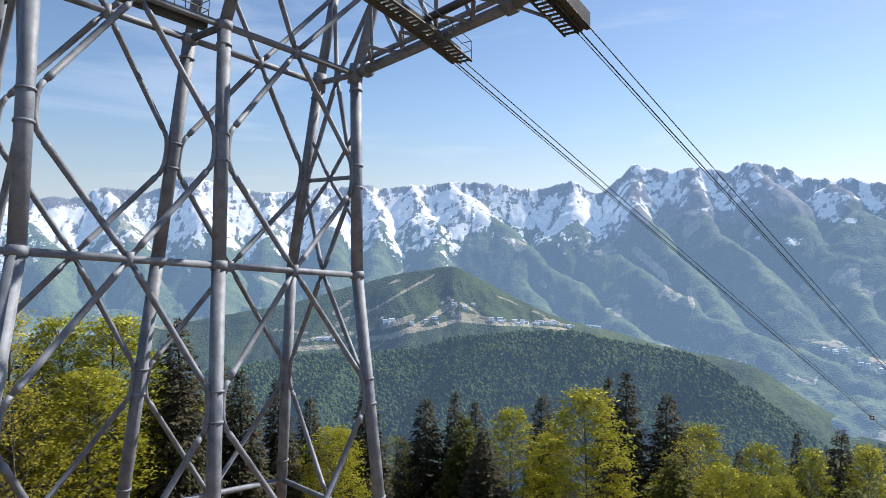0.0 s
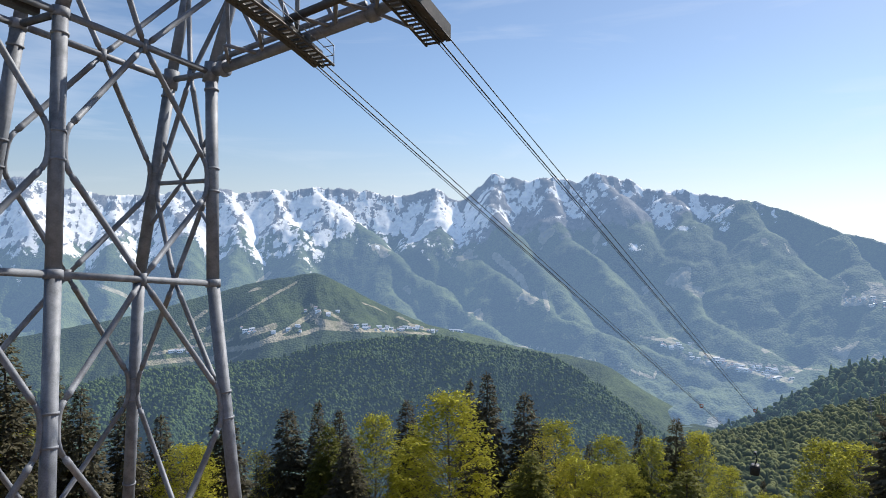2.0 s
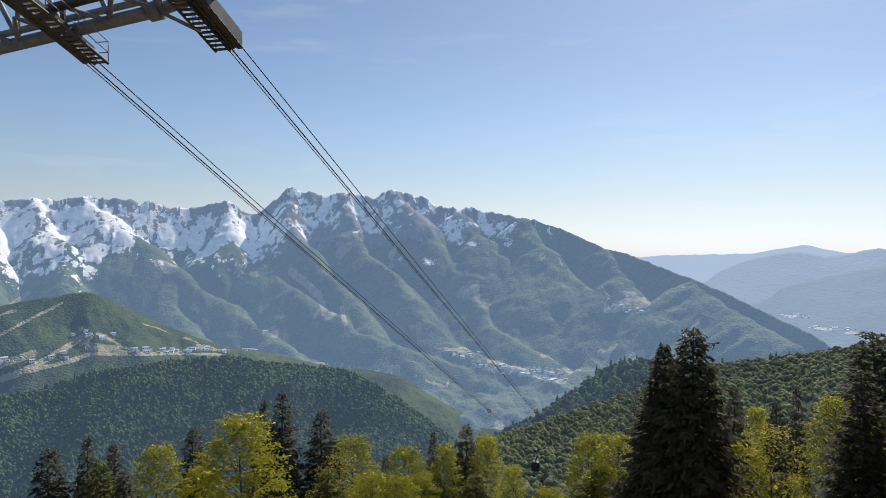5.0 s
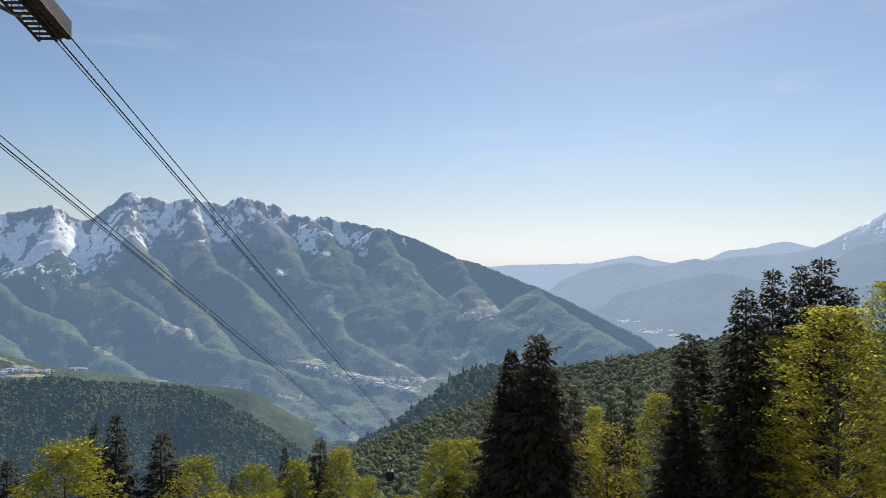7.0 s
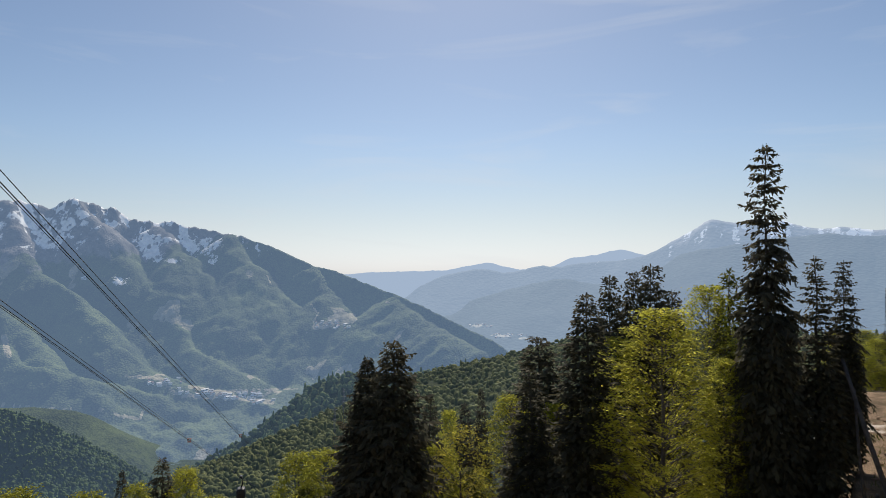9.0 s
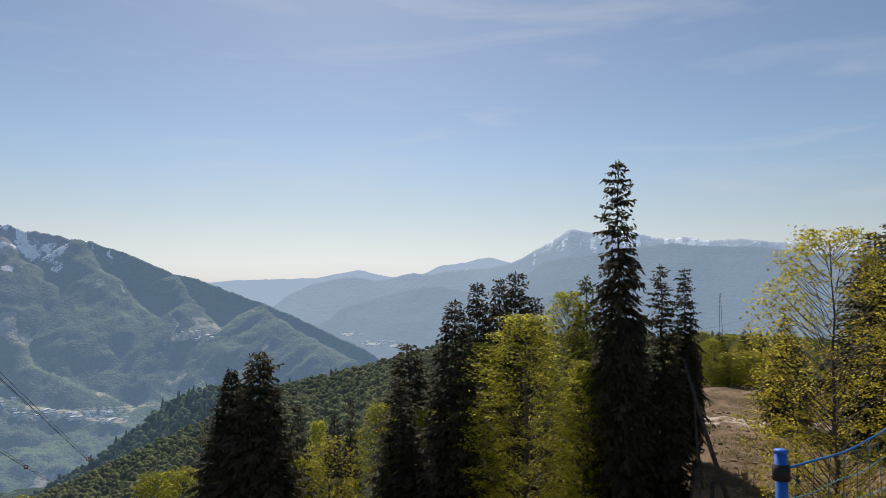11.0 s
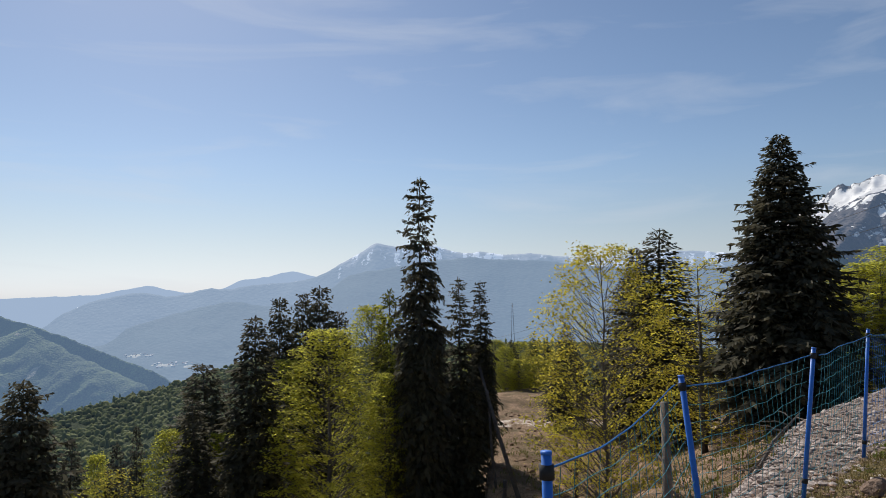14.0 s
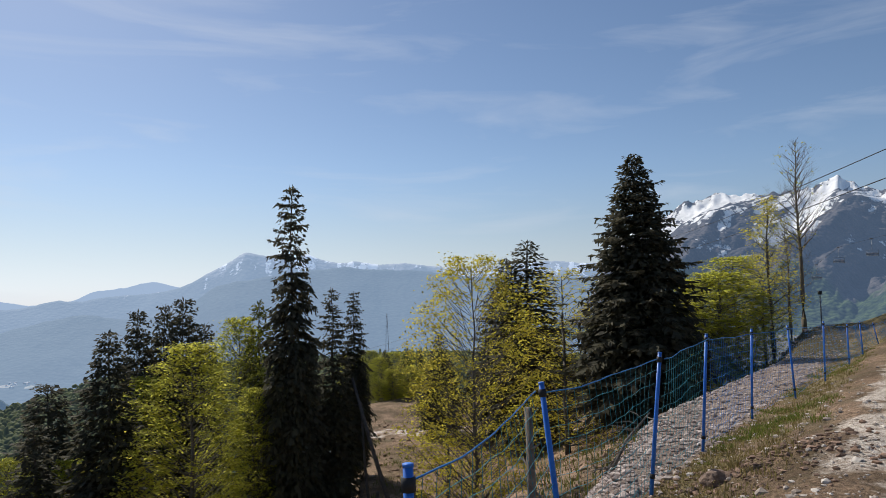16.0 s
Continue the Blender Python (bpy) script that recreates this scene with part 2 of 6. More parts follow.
def ground_height(x, y):
    x, y = np.asarray(x, float), np.asarray(y, float)
    r = np.hypot(x, y)
    az = np.degrees(np.arctan2(-x, y))
    s, a = line_coords(x, y)
    top = -1.75 - 0.85 * smooth((s + 2.4) / 2.4) - 0.027 * np.clip(a - 6, 0, 60)
    top = top + 1.0 * smooth((a - 36) / 22) + 0.7 * smooth((-s - 3) / 14) * smooth((a - 6) / 12)
    slope = keyed([(180, 0.3), (100, 0.4), (60, 0.5), (35, 0.56), (20, 0.55), (0, 0.6), (-30, 0.52), (-50, 0.5), (-70, 0.46), (-85, 0.44), (-100, 0.40), (-110, 0.33), (-125, 0.25), (-180, 0.3)], az)
    reach = np.where((az > -65) & (az < 95), np.maximum(s, 0.85 * (r - 2.6)), s)
    past = np.maximum(0, reach - shelf_width(a))
    z = top - slope * past * smooth(past / 3.0 + 0.35) - 1.5 * smooth(past / 3.0) - 0.09 * np.clip(s, 0, 4)
    # a dug-up heap of soil on the path
    heap = polar(-118.4, 9.5)
    z = z + 0.2 * np.exp(-((x - heap.x) ** 2 + (y - heap.y) ** 2) / 0.35) + 0.08 * np.exp(-((x - heap.x - 0.5) ** 2 + (y - heap.y + 0.9) ** 2) / 0.3)
    # a trampled earth bank at the far end
    bank = smooth((-az - 114) / 5) * smooth((r - 40) / 6)
    z = z + bank * (0.55 * fbm(x / 3.2, y / 3.2, 4, 33) + 0.5 * smooth((r - 44) / 5)) - 0.13 * bank * np.maximum(0, r - 56)
    # the lower road's shelf
    fade = smooth((-80 - az) / 5) * smooth((112 + az) / 8)
    shelf_z = -13.0 + (0.7 + 0.9 * fbm(x / 5, y / 5, 4, 65)) * smooth((r - 70) / 3) - 0.18 * np.maximum(0, r - 80) - 900 * (1 - fade)
    z = np.where(r > 25, np.maximum(z, shelf_z), z)
    z = z + 0.35 * fbm(x / 9, y / 9, 4, 3) * smooth(past / 6) + 0.05 * fbm(x / 0.9, y / 0.9, 4, 8) * smooth((r - 0.5) / 3) + 0.22 * fbm(x / 2.4, y / 2.4, 4, 61) * smooth(past / 2) * smooth((90 - r) / 20)
    z = z + 6 * fbm(x / 70, y / 70, 4, 21) * smooth((r - 90) / 120) * (1 - bank)
    return np.maximum(z, -462.0 - 0.3 * np.maximum(0, r - 900) + 5 * fbm(x / 200, y / 200, 3, 5))


def ground_z(x, y):
    return float(ground_height(np.array([x]), np.array([y]))[0])


def add_mask(ob, name, values):
    """A per-vertex share of one ground cover."""
    at = ob.data.attributes.new(name, "FLOAT", "POINT")
    at.data.foreach_set("value", np.clip(values, 0, 1).astype(np.float32).ravel())

# ---- the land ----
def ground_material():
    m, n, l, p = nodes_of("alpine_ground")
    pos = position(n)
    fine = noise_node(n, l, 13.0, 8, 0.78, pos)
    mid = noise_node(n, l, 0.8, 5, 0.6, pos)
    peb = n.new("ShaderNodeTexVoronoi")
    peb.inputs["Scale"].default_value = 22.0
    l.new(pos, peb.inputs["Vector"])
    wob = maths(n, l, "MULTIPLY", maths(n, l, "SUBTRACT", mid.outputs["Fac"], 0.5), 1.3)
    soil = ramp(n, l, fine.outputs["Fac"], [(0.41, (0.13, 0.085, 0.053)), (0.6, (0.45, 0.305, 0.195))]).outputs["Color"]
    coarse = noise_node(n, l, 0.3, 6, 0.7, pos)
    soil = mixed(n, l, ranged(n, l, coarse.outputs["Fac"], 0.42, 0.6), soil, (0.13, 0.088, 0.05))
    soil = mixed(n, l, ranged(n, l, mid.outputs["Fac"], 0.5, 0.66, 0.0, 0.7), soil, (0.10, 0.085, 0.04))
    # woodland litter, also the painted shade of the far bank
    litter_and_shade = ramp(n, l, fine.outputs["Fac"], [(0.4, (0.05, 0.04, 0.02)), (0.6, (0.12, 0.10, 0.045))]).outputs["Color"]
    grass = ramp(n, l, fine.outputs["Fac"], [(0.4, (0.1, 0.08, 0.035)), (0.6, (0.28, 0.215, 0.1))]).outputs["Color"]
    stone = ramp(n, l, peb.outputs["Color"], [(0.1, (0.17, 0.125, 0.1)), (0.9, (0.52, 0.44, 0.38))]).outputs["Color"]
    stone = mixed(n, l, ranged(n, l, fine.outputs["Fac"], 0.35, 0.65), stone, (0.2, 0.145, 0.105))
    pale = ramp(n, l, fine.outputs["Fac"], [(0.41, (0.33, 0.25, 0.18)), (0.58, (0.78, 0.69, 0.59))]).outputs["Color"]
    c = mixed(n, l, ranged(n, l, maths(n, l, "ADD", attribute(n, "wood_floor_and_shade"), wob), 0.4, 0.6), soil, litter_and_shade)
    c = mixed(n, l, ranged(n, l, maths(n, l, "ADD", attribute(n, "grass"), wob), 0.4, 0.6), c, grass)
    c = mixed(n, l, ranged(n, l, maths(n, l, "ADD", attribute(n, "gravel"), wob), 0.4, 0.6), c, stone)
    c = mixed(n, l, ranged(n, l, maths(n, l, "ADD", attribute(n, "road"), wob), 0.45, 0.6), c, pale)
    l.new(c, p.inputs["Base Color"])
    p.inputs["Roughness"].default_value = 0.95
    p.inputs["Specular IOR Level"].default_value = 0.2
    h = maths(n, l, "ADD", fine.outputs["Fac"], maths(n, l, "MULTIPLY", peb.outputs["Distance"], -0.35))
    bumped(n, l, p, h, 1.0, 0.06)
    return m


ground_mat = ground_material()
ring_r = np.concatenate([[0.0], np.geomspace(0.5, 95, 120), np.geomspace(100, 1400, 35), np.geomspace(1500, 4950, 10)])
spoke = np.linspace(0, 360, 450, endpoint=False)
R_, A_ = np.meshgrid(ring_r, spoke, indexing="ij")
gx, gy = -np.sin(np.radians(A_)) * R_, np.cos(np.radians(A_)) * R_
ground = tagged(grid_mesh("ground", gx, gy, ground_height(gx, gy), ground_mat, closed=True), "stony brown hillside falling away from a gravel lip", "ground", kind="structure")
gs, ga = line_coords(gx, gy)
g_az = np.degrees(np.arctan2(-gx, gy))
g_shelf = shelf_width(ga)
add_mask(ground, "gravel", np.maximum(smooth((gs + 0.1) / 0.6) * smooth((g_shelf + 3.0 - gs) / 2) * smooth((ga + 1) / 3) * smooth((40 - ga) / 12), 0.5 * smooth((-gs - 1.8) / 1.0)))
add_mask(ground, "grass", smooth((0.5 - gs) / 0.5) * smooth((gs + 1.6 + 0.02 * ga) / 0.7) * 0.55 + 0.5 * smooth((R_ - 66) / 8) * smooth((-g_az - 116) / 4) * smooth((gs + 4) / 3))
add_mask(ground, "road", np.maximum(0.66 * smooth((-gs - 1.1 - 0.02 * ga) / 1.2) * smooth((ga - 2) / 4), 0.52 * smooth((R_ - 62) / 2) * smooth((69 - R_) / 2) * smooth((-g_az - 80) / 4) * smooth((g_az + 112) / 4)))
# litter colour on the far bank paints its dark soil and shaded face
add_mask(ground, "wood_floor_and_shade", np.maximum(np.maximum(smooth((R_ - 40) / 20) * smooth((g_az + 84) / 8), smooth((R_ - 85) / 10)), np.maximum(0.9 * smooth((-g_az - 112) / 4) * smooth((R_ - 36) / 6), 0.2 * smooth((R_ - 38) / 4) * smooth((-g_az - 76) / 4) * smooth((g_az + 116) / 4))))


def crest_sheet(crest, r_foot, foot, r_crest, rough, seed, spur=0.0, spacing=420.0, power=1.0, jag=0.0, back=0.5, slant=0.0, snow=None, rock=None, clearing=0.0, patches=(), tracks=()):
    """Height of a ridge whose skyline stands at the keyed elevations, with spurs running down from it, and the share of
    snow, rock and clearings on it. snow, rock: keyed share of the way up at which they begin."""
    def height(az, r):
        rc = keyed(r_crest, az) if isinstance(r_crest, list) else r_crest + 0 * az
        zc = rc * np.tan(np.radians(keyed(crest, az)))
        zf = keyed(foot, az)
        rf = keyed(r_foot, az) if isinstance(r_foot, list) else r_foot + 0 * az
        s = (r - rf) / (rc - rf)
        sc = np.clip(s, 0, 1)
        z = np.where(s <= 1, zf + (zc - zf) * sc ** power, zc - back * np.maximum(0, r - rc)) - 0.35 * np.maximum(0, rf - r)
        arc = np.radians(az) * 3000.0 * rc.max() / 4100.0
        x = arc + slant * (rc - r) + 90 * fbm(arc / 420, r / 420, 3, seed + 9)
        env = np.clip((1 - s) * 4, 0, 1) * np.clip(s * 3, 0, 1)
        big = 1 - np.abs(2 * (x / spacing - np.floor(x / spacing)) - 1)
        big = 0.5 * big + 0.5 * ridged(x / spacing + 5.3, r / (spacing * 3.2), 2, seed, 0.5)
        mid = ridged(x / (spacing * 0.36), r / (spacing * 0.9), 4, seed + 5, 0.55)
        z = z + spur * env * (big - 0.6) + spur * 0.42 * env * (mid - 0.6)
        small = fbm(x / 80, r / 420, 4, seed + 3, 0.55)
        z = z + rough * small * (0.2 + 0.8 * env)
        z = z + (keyed(jag, az) if isinstance(jag, list) else jag) * (ridged(arc / 95, r / 400, 5, seed + 17, 0.62) - 0.6) * np.exp(-((s - 1) / 0.1) ** 2)
        covers = {}
        gully = 0.55 * (0.6 - big) + 0.6 * (0.62 - mid)
        if snow is not None:
            streak = ridged(x / 38 + 0.4 * small, r / 300, 3, seed + 60, 0.6)
            crag = ridged(x / 70, r / 330, 3, seed + 70, 0.6)
            speck = fbm(arc / 26, r / 60, 3, seed + 66, 0.6)
            covers["snow"] = 0.5 + 3.4 * (s - keyed(snow, az) + 0.32 * gully + 0.07 * small + 0.2 * (0.62 - streak)) - 4.0 * np.clip(streak - 0.64, 0, 1) - 5.5 * np.clip(crag - 0.61, 0, 1) - 1.2 * np.clip(small - 0.05, 0, 1) + 0.55 * speck
            covers["snow"] = np.minimum(covers["snow"], 1.3 + 0.6 * speck - 3.0 * np.clip(crag - 0.6, 0, 1)) - 1.1 * np.exp(-((s - 1.0) / 0.035) ** 2) * (ridged(arc / 60, r / 300, 3, seed + 91) > 0.6)
            z = z + rough * 0.5 * (crag - 0.6) * env
        if rock is not None:
            covers["rock"] = 0.5 + 4.0 * (s - keyed(rock, az) + 0.22 * gully + 0.08 * small)
        if clearing:
            patch = fbm(arc / 150, r / 90, 4, seed + 40)
            covers["clearing"] = (patch - clearing) * 5 + 0.5
        if patches:
            el = np.degrees(np.arctan2(z, r))
            speck = 0.35 * fbm(arc / 30, r / 30, 3, seed + 80)
            spot = sum(np.exp(-((az - a0) / wa) ** 2 - ((el - e0) / we) ** 2) for a0, e0, wa, we in patches)
            covers["clearing"] = np.maximum(covers.get("clearing", 0 * z), np.clip(spot, 0, 1) + speck * (spot > 0.2))
        if tracks:
            covers["clearing"] = np.maximum(covers.get("clearing", 0 * z), along_tracks(az, np.degrees(np.arctan2(z, r)), tracks) + 0.2 * fbm(arc / 30, r / 30, 3, seed + 80))
        return z, covers
    return height


# haze colours that the far land gives off as emission
HAZE_GLOW = (0.27, 0.42, 0.68)
FAR_HAZE_GLOW = (0.40, 0.52, 0.71)
snow_crest = [(70, 0.5), (50, 1.2), (33.7, 2.2), (29, 2.3), (26.8, 3.2), (24.8, 2.9), (21, 4.1), (18, 3.5), (14.5, 2.9), (10.8, 3.4), (7, 3.6), (3, 3.6), (-1.3, 4.0), (-4.7, 3.8),
              (-7.6, 3.4), (-10.9, 3.8), (-13.2, 2.9), (-14.6, 4.0), (-16.2, 5.2), (-19, 4.8), (-20.6, 5.0), (-23, 4.5), (-24.9, 5.2), (-27.3, 4.7), (-28.8, 3.7), (-30.7, 3.8),
              (-33.5, 3.3), (-36.5, 2.8), (-38.9, 2.0), (-42.3, 0.5), (-45.2, -0.4), (-48.6, -1.8), (-52, -3.2), (-54.8, -4.6), (-58, -6.1), (-61, -8.0), (-66, -9.5), (-74, -12)]
# the range's blue veil is painted: an even emission over snow and woods
snow_mat = mountain_material("snowy_range", HAZE_GLOW, 0.36, forest=((0.025, 0.042, 0.022), (0.115, 0.145, 0.05)), grain=0.03, relief_depth=0.4)
SNOW_TOP = [(70, 4100), (-30, 4100), (-45, 3600), (-61, 2600), (-74, 2200)]
SNOW_FOOT = [(70, 2300), (5, 2250), (-12, 2100), (-35, 1900), (-50, 1750), (-61, 1500), (-74, 1400)]
SNOW_FLOOR = [(70, -480), (0, -470), (-14, -560), (-30, -640), (-40, -620), (-50, -570), (-61, -490), (-74, -455)]
# the range's spurs from the crest down: how steeply their flanks fall, and the line they take (azimuth, elevation)
SNOW_SPURS = [
    (1.05, [(-1.0, 4.0), (-2.1, 3.0), (-3.5, 1.6), (-5.2, 0.3), (-7.1, -1.3), (-8.8, -3.1), (-11.4, -4.5), (-13.9, -6.6), (-16.0, -8.0), (-17.4, -9.2)]),
    (1.05, [(-7.1, -1.4), (-6.4, -3.2), (-7.1, -5.2), (-8.7, -7.1)]),
    (1.02, [(-10.8, 3.9), (-11.0, 2.2), (-11.3, 0.5), (-12.6, -0.9), (-14.6, -2.1), (-17.1, -3.9), (-20.1, -5.4), (-21.3, -6.8), (-24.9, -8.1), (-26.7, -9.7), (-29.5, -11.4), (-32.0, -13.0)]),
    (1.19, [(-16.2, 5.1), (-15.9, 2.6), (-17.3, 0.3), (-18.4, -1.6), (-20.7, -3.7), (-22.5, -5.6), (-23.7, -7.2)]),
    (1.12, [(-20.6, 4.9), (-20.9, 3.0), (-21.5, 1.2), (-22.4, -0.3), (-24.8, -1.9), (-26.3, -4.1), (-27.3, -6.0), (-28.5, -7.3)]),
    (1.12, [(-25.0, 5.2), (-26.6, 3.5), (-27.8, 0.9), (-29.7, -1.0), (-31.0, -2.9), (-32.3, -4.8), (-33.0, -6.5), (-34.9, -7.4)]),
    (0.78, [(-30.7, 3.6), (-32.3, 1.3), (-33.9, -0.3), (-36.2, -1.9), (-38.1, -3.2), (-41.6, -5.2), (-44.8, -6.8), (-48.1, -8.7)]),
    (0.75, [(-36.1, 2.8), (-37.5, 0.4), (-39.4, -1.6), (-41.6, -3.2), (-43.5, -4.5), (-47.5, -6.8), (-52.3, -7.6)]),
    (0.75, [(-42.9, 0.2), (-44.2, -2.2), (-46.5, -4.2), (-50.0, -5.8), (-55.1, -6.9)]),
    (0.85, [(-24.9, -8.1), (-27.0, -8.7), (-30.0, -9.7), (-33.0, -11.0), (-35.5, -12.4)]),
    (0.85, [(-34.9, -7.4), (-37.0, -8.6), (-40.0, -10.0), (-42.5, -11.2)]),
    (0.85, [(-28.5, -7.3), (-30.5, -8.4), (-33.5, -9.4), (-37.0, -10.5), (-40.0, -11.8)]),
    (0.85, [(-17.4, -9.2), (-20.0, -10.0), (-24.0, -11.2), (-27.0, -12.8), (-30.0, -14.4)]),
    (0.63, [(-44.8, -6.8), (-46.0, -8.6), (-48.5, -10.4)]),
    (0.75, [(-50.0, -2.4), (-52.5, -4.6), (-57.0, -7.0)]),
    (1.27, [(2.7, 3.7), (1.8, 1.5), (0.4, 0.3), (0.5, -1.3), (0.6, -2.5), (0.8, -6.0)]),
    (1.19, [(6.4, 3.9), (5.6, 2.1), (5.3, 0.0), (5.8, -2.2), (6.4, -4.3), (6.0, -8.0)]),
    (1.19, [(10.8, 3.4), (9.8, 1.0), (9.4, -2.0), (9.8, -5.0), (9.0, -8.5)]),
    (1.19, [(14.5, 2.9), (14.6, 0.0), (15.3, -4.0), (14.0, -8.5)]),
    (1.19, [(21.0, 4.1), (19.5, 1.0), (18.6, -2.5), (19.0, -7.5)]),
    (1.19, [(26.8, 3.2), (25.6, 0.0), (24.0, -4.0), (24.0, -8.5)]),
    (1.19, [(33.7, 2.2), (31.0, -1.0), (30.0, -6.5)]),
    (1.19, [(42.0, 1.6), (40.0, -2.0), (38.0, -8.0)]),
]


def range_r(az, el):
    """How far off the range's ground lies that is seen at that elevation: it runs up and back to the crest."""
    top = keyed(SNOW_TOP, az)
    return top - 0.0215 * top * np.maximum(0.0, keyed(snow_crest, az) - el)


def polyline(path):
    a, e = np.array([p[0] for p in path]), np.array([p[1] for p in path])
    r = range_r(a, e)
    return np.stack([-np.sin(np.radians(a)) * r, np.cos(np.radians(a)) * r, r * np.tan(np.radians(e))], -1)


SPUR_LINES = [(fall, polyline(path)) for fall, path in SNOW_SPURS]


def along_tracks(az, el, tracks):
    """The share of trodden or mown ground on bands (half width in degrees, line of azimuth and elevation)."""
    share = 0.0 * az
    for wide, line in tracks:
        for (a0, e0), (a1, e1) in zip(line, line[1:]):
            n = (a1 - a0) ** 2 + (e1 - e0) ** 2
            t = np.clip(((az - a0) * (a1 - a0) + (el - e0) * (e1 - e0)) / n, 0, 1)
            d = np.hypot(az - a0 - t * (a1 - a0), el - e0 - t * (e1 - e0))
            share = np.maximum(share, 1.25 * smooth(1.4 - d / wide))
    return share


RANGE_TRACKS = [
    (0.13, [(-28.4, -8.3), (-30.7, -8.6), (-31.4, -9.3), (-32.0, -9.9), (-33.9, -10.3)]), (0.2, [(-33.5, -10.2), (-36.2, -10.4), (-39.5, -11.0)]), (0.13, [(-33.0, -9.4), (-35.0, -9.9), (-37.4, -10.0)]),
    (0.06, [(-37.8, -9.9), (-41.6, -10.0)]), (0.06, [(-17.4, -9.4), (-20.2, -9.6), (-22.5, -10.2), (-24.9, -10.4)]), (0.1, [(-26.4, -10.6), (-27.9, -11.2), (-29.4, -11.6), (-29.6, -11.1)]),
    (0.35, [(-16.2, -1.8), (-17.4, -2.8), (-18.4, -3.7)]), (0.28, [(-18.6, -4.0), (-19.0, -5.3)]), (0.2, [(-20.4, -4.9), (-20.7, -6.3)]), (0.08, [(-10.9, -1.4), (-12.8, -2.7)]), (0.06, [(-11.6, -1.2), (-13.4, -1.6)]), (0.06, [(-12.2, -1.9), (-13.6, -2.1)]),
    (0.3, [(-43.0, -4.9), (-44.8, -4.6), (-46.2, -4.3)]), (0.22, [(-44.2, -4.2), (-46.2, -4.0)]), (0.08, [(-42.6, -3.0), (-43.2, -3.8), (-42.8, -4.5)]), (0.05, [(-39.0, -0.6), (-39.3, -1.3)]),
    (0.1, [(12.6, -7.4), (10.0, -6.6)]), (0.16, [(3.0, -3.2), (4.3, -4.3), (5.8, -5.4), (7.4, -6.4)]), (0.1, [(5.8, -5.0), (7.4, -5.6)]), (0.14, [(16.0, -3.8), (13.6, -4.9)]),
]


def snow_height(az, r):
    """The snowy range: a crest wall with spurs running down from it, side ribs on the spurs, and what covers them."""
    x, y = -np.sin(np.radians(az)) * r, np.cos(np.radians(az)) * r
    rc, ec = keyed(SNOW_TOP, az), keyed(snow_crest, az)
    zc = rc * np.tan(np.radians(ec))
    el_wall = ec - 1.5 * np.maximum(0, rc - r) / (0.0215 * rc)
    arc = np.radians(az) * 3600.0
    wall_rib = ridged(x / 150, y / 150, 4, 5, 0.55)
    z = np.where(r <= rc, r * np.tan(np.radians(el_wall)), zc - 0.5 * (r - rc)) + 40 * (wall_rib - 0.6) * np.clip((rc - r) / 160, 0, 1)
    floor_z = keyed(SNOW_FLOOR, az) + 110 * (ridged(x / 300, y / 300, 4, 77) - 0.5) + 0.13 * np.maximum(0, r - keyed(SNOW_FOOT, az) - 400)
    floor_z = floor_z - 0.9 * np.maximum(0, keyed(SNOW_FOOT, az) + 260 - r)
    z = np.maximum(z, floor_z)
    gully = 0.7 + 1.1 * (0.62 - wall_rib)
    warp_x, warp_y = x + 34 * fbm(x / 190, y / 190, 4, 12), y + 34 * fbm(x / 190 + 40, y / 190, 4, 14)
    for k, (fall, pts) in enumerate(SPUR_LINES):
        run = 0.0
        for p, q in zip(pts, pts[1:]):
            ex, ey = q[0] - p[0], q[1] - p[1]
            ln2 = ex * ex + ey * ey
            t = np.clip(((warp_x - p[0]) * ex + (warp_y - p[1]) * ey) / ln2, 0, 1)
            d = np.hypot(warp_x - p[0] - t * ex, warp_y - p[1] - t * ey)
            rib = ridged((run + t * math.sqrt(ln2)) / 105 + 7.3 * k, d / 420, 3, 200 + k, 0.5)
            h = p[2] + t * (q[2] - p[2]) - fall * (np.sqrt(d * d + 2000) - 45) + 44 * (rib - 0.62) * smooth(d / 130)
            better = h > z
            z = np.where(better, h, z)
            gully = np.where(better, np.clip(d / 120, 0, 1) * 0.8 + 0.9 * (0.62 - rib), gully)
            run += math.sqrt(ln2)
    z = np.minimum(z, np.maximum(zc, floor_z) + 8)
    env = np.clip((rc - r) / 200, 0, 1)
    small = fbm(x / 60, y / 60, 5, 3, 0.55)
    z = z + 13 * small * (0.25 + 0.75 * env)
    z = z + keyed([(70, 50), (-32, 50), (-38, 18), (-74, 8)], az) * (ridged(x / 80, y / 80, 5, 20, 0.6) - 0.6) * np.exp(-((rc - r) / 60) ** 2)
    el = np.degrees(np.arctan2(z, r))
    line = keyed([(70, -1.0), (30, -1.0), (20, -0.8), (12, -0.9), (6, -0.6), (3, -1.1), (0.5, -1.5), (-3, 0.1), (-8, 0.2), (-12.5, -0.4), (-14.5, 1.6), (-17, 3.2), (-21, 3.2), (-24, 2.4), (-27, 3.2), (-30, 2.5), (-34, 2.4), (-37, 2.6), (-40, 3.5), (-60, 6)], az)
    crag = ridged(x / 75, y / 75, 4, 73, 0.62)
    speck = fbm(x / 24, y / 24, 3, 69, 0.6)
    snow = 0.62 + 0.55 * (el - line) + 2.1 * (gully - 0.5) - 5.0 * np.clip(crag - 0.62, 0, 1) + 0.5 * speck + 0.4 * small
    snow = np.minimum(snow, 1.02 + 0.6 * speck - 3.6 * np.clip(crag - 0.6, 0, 1))
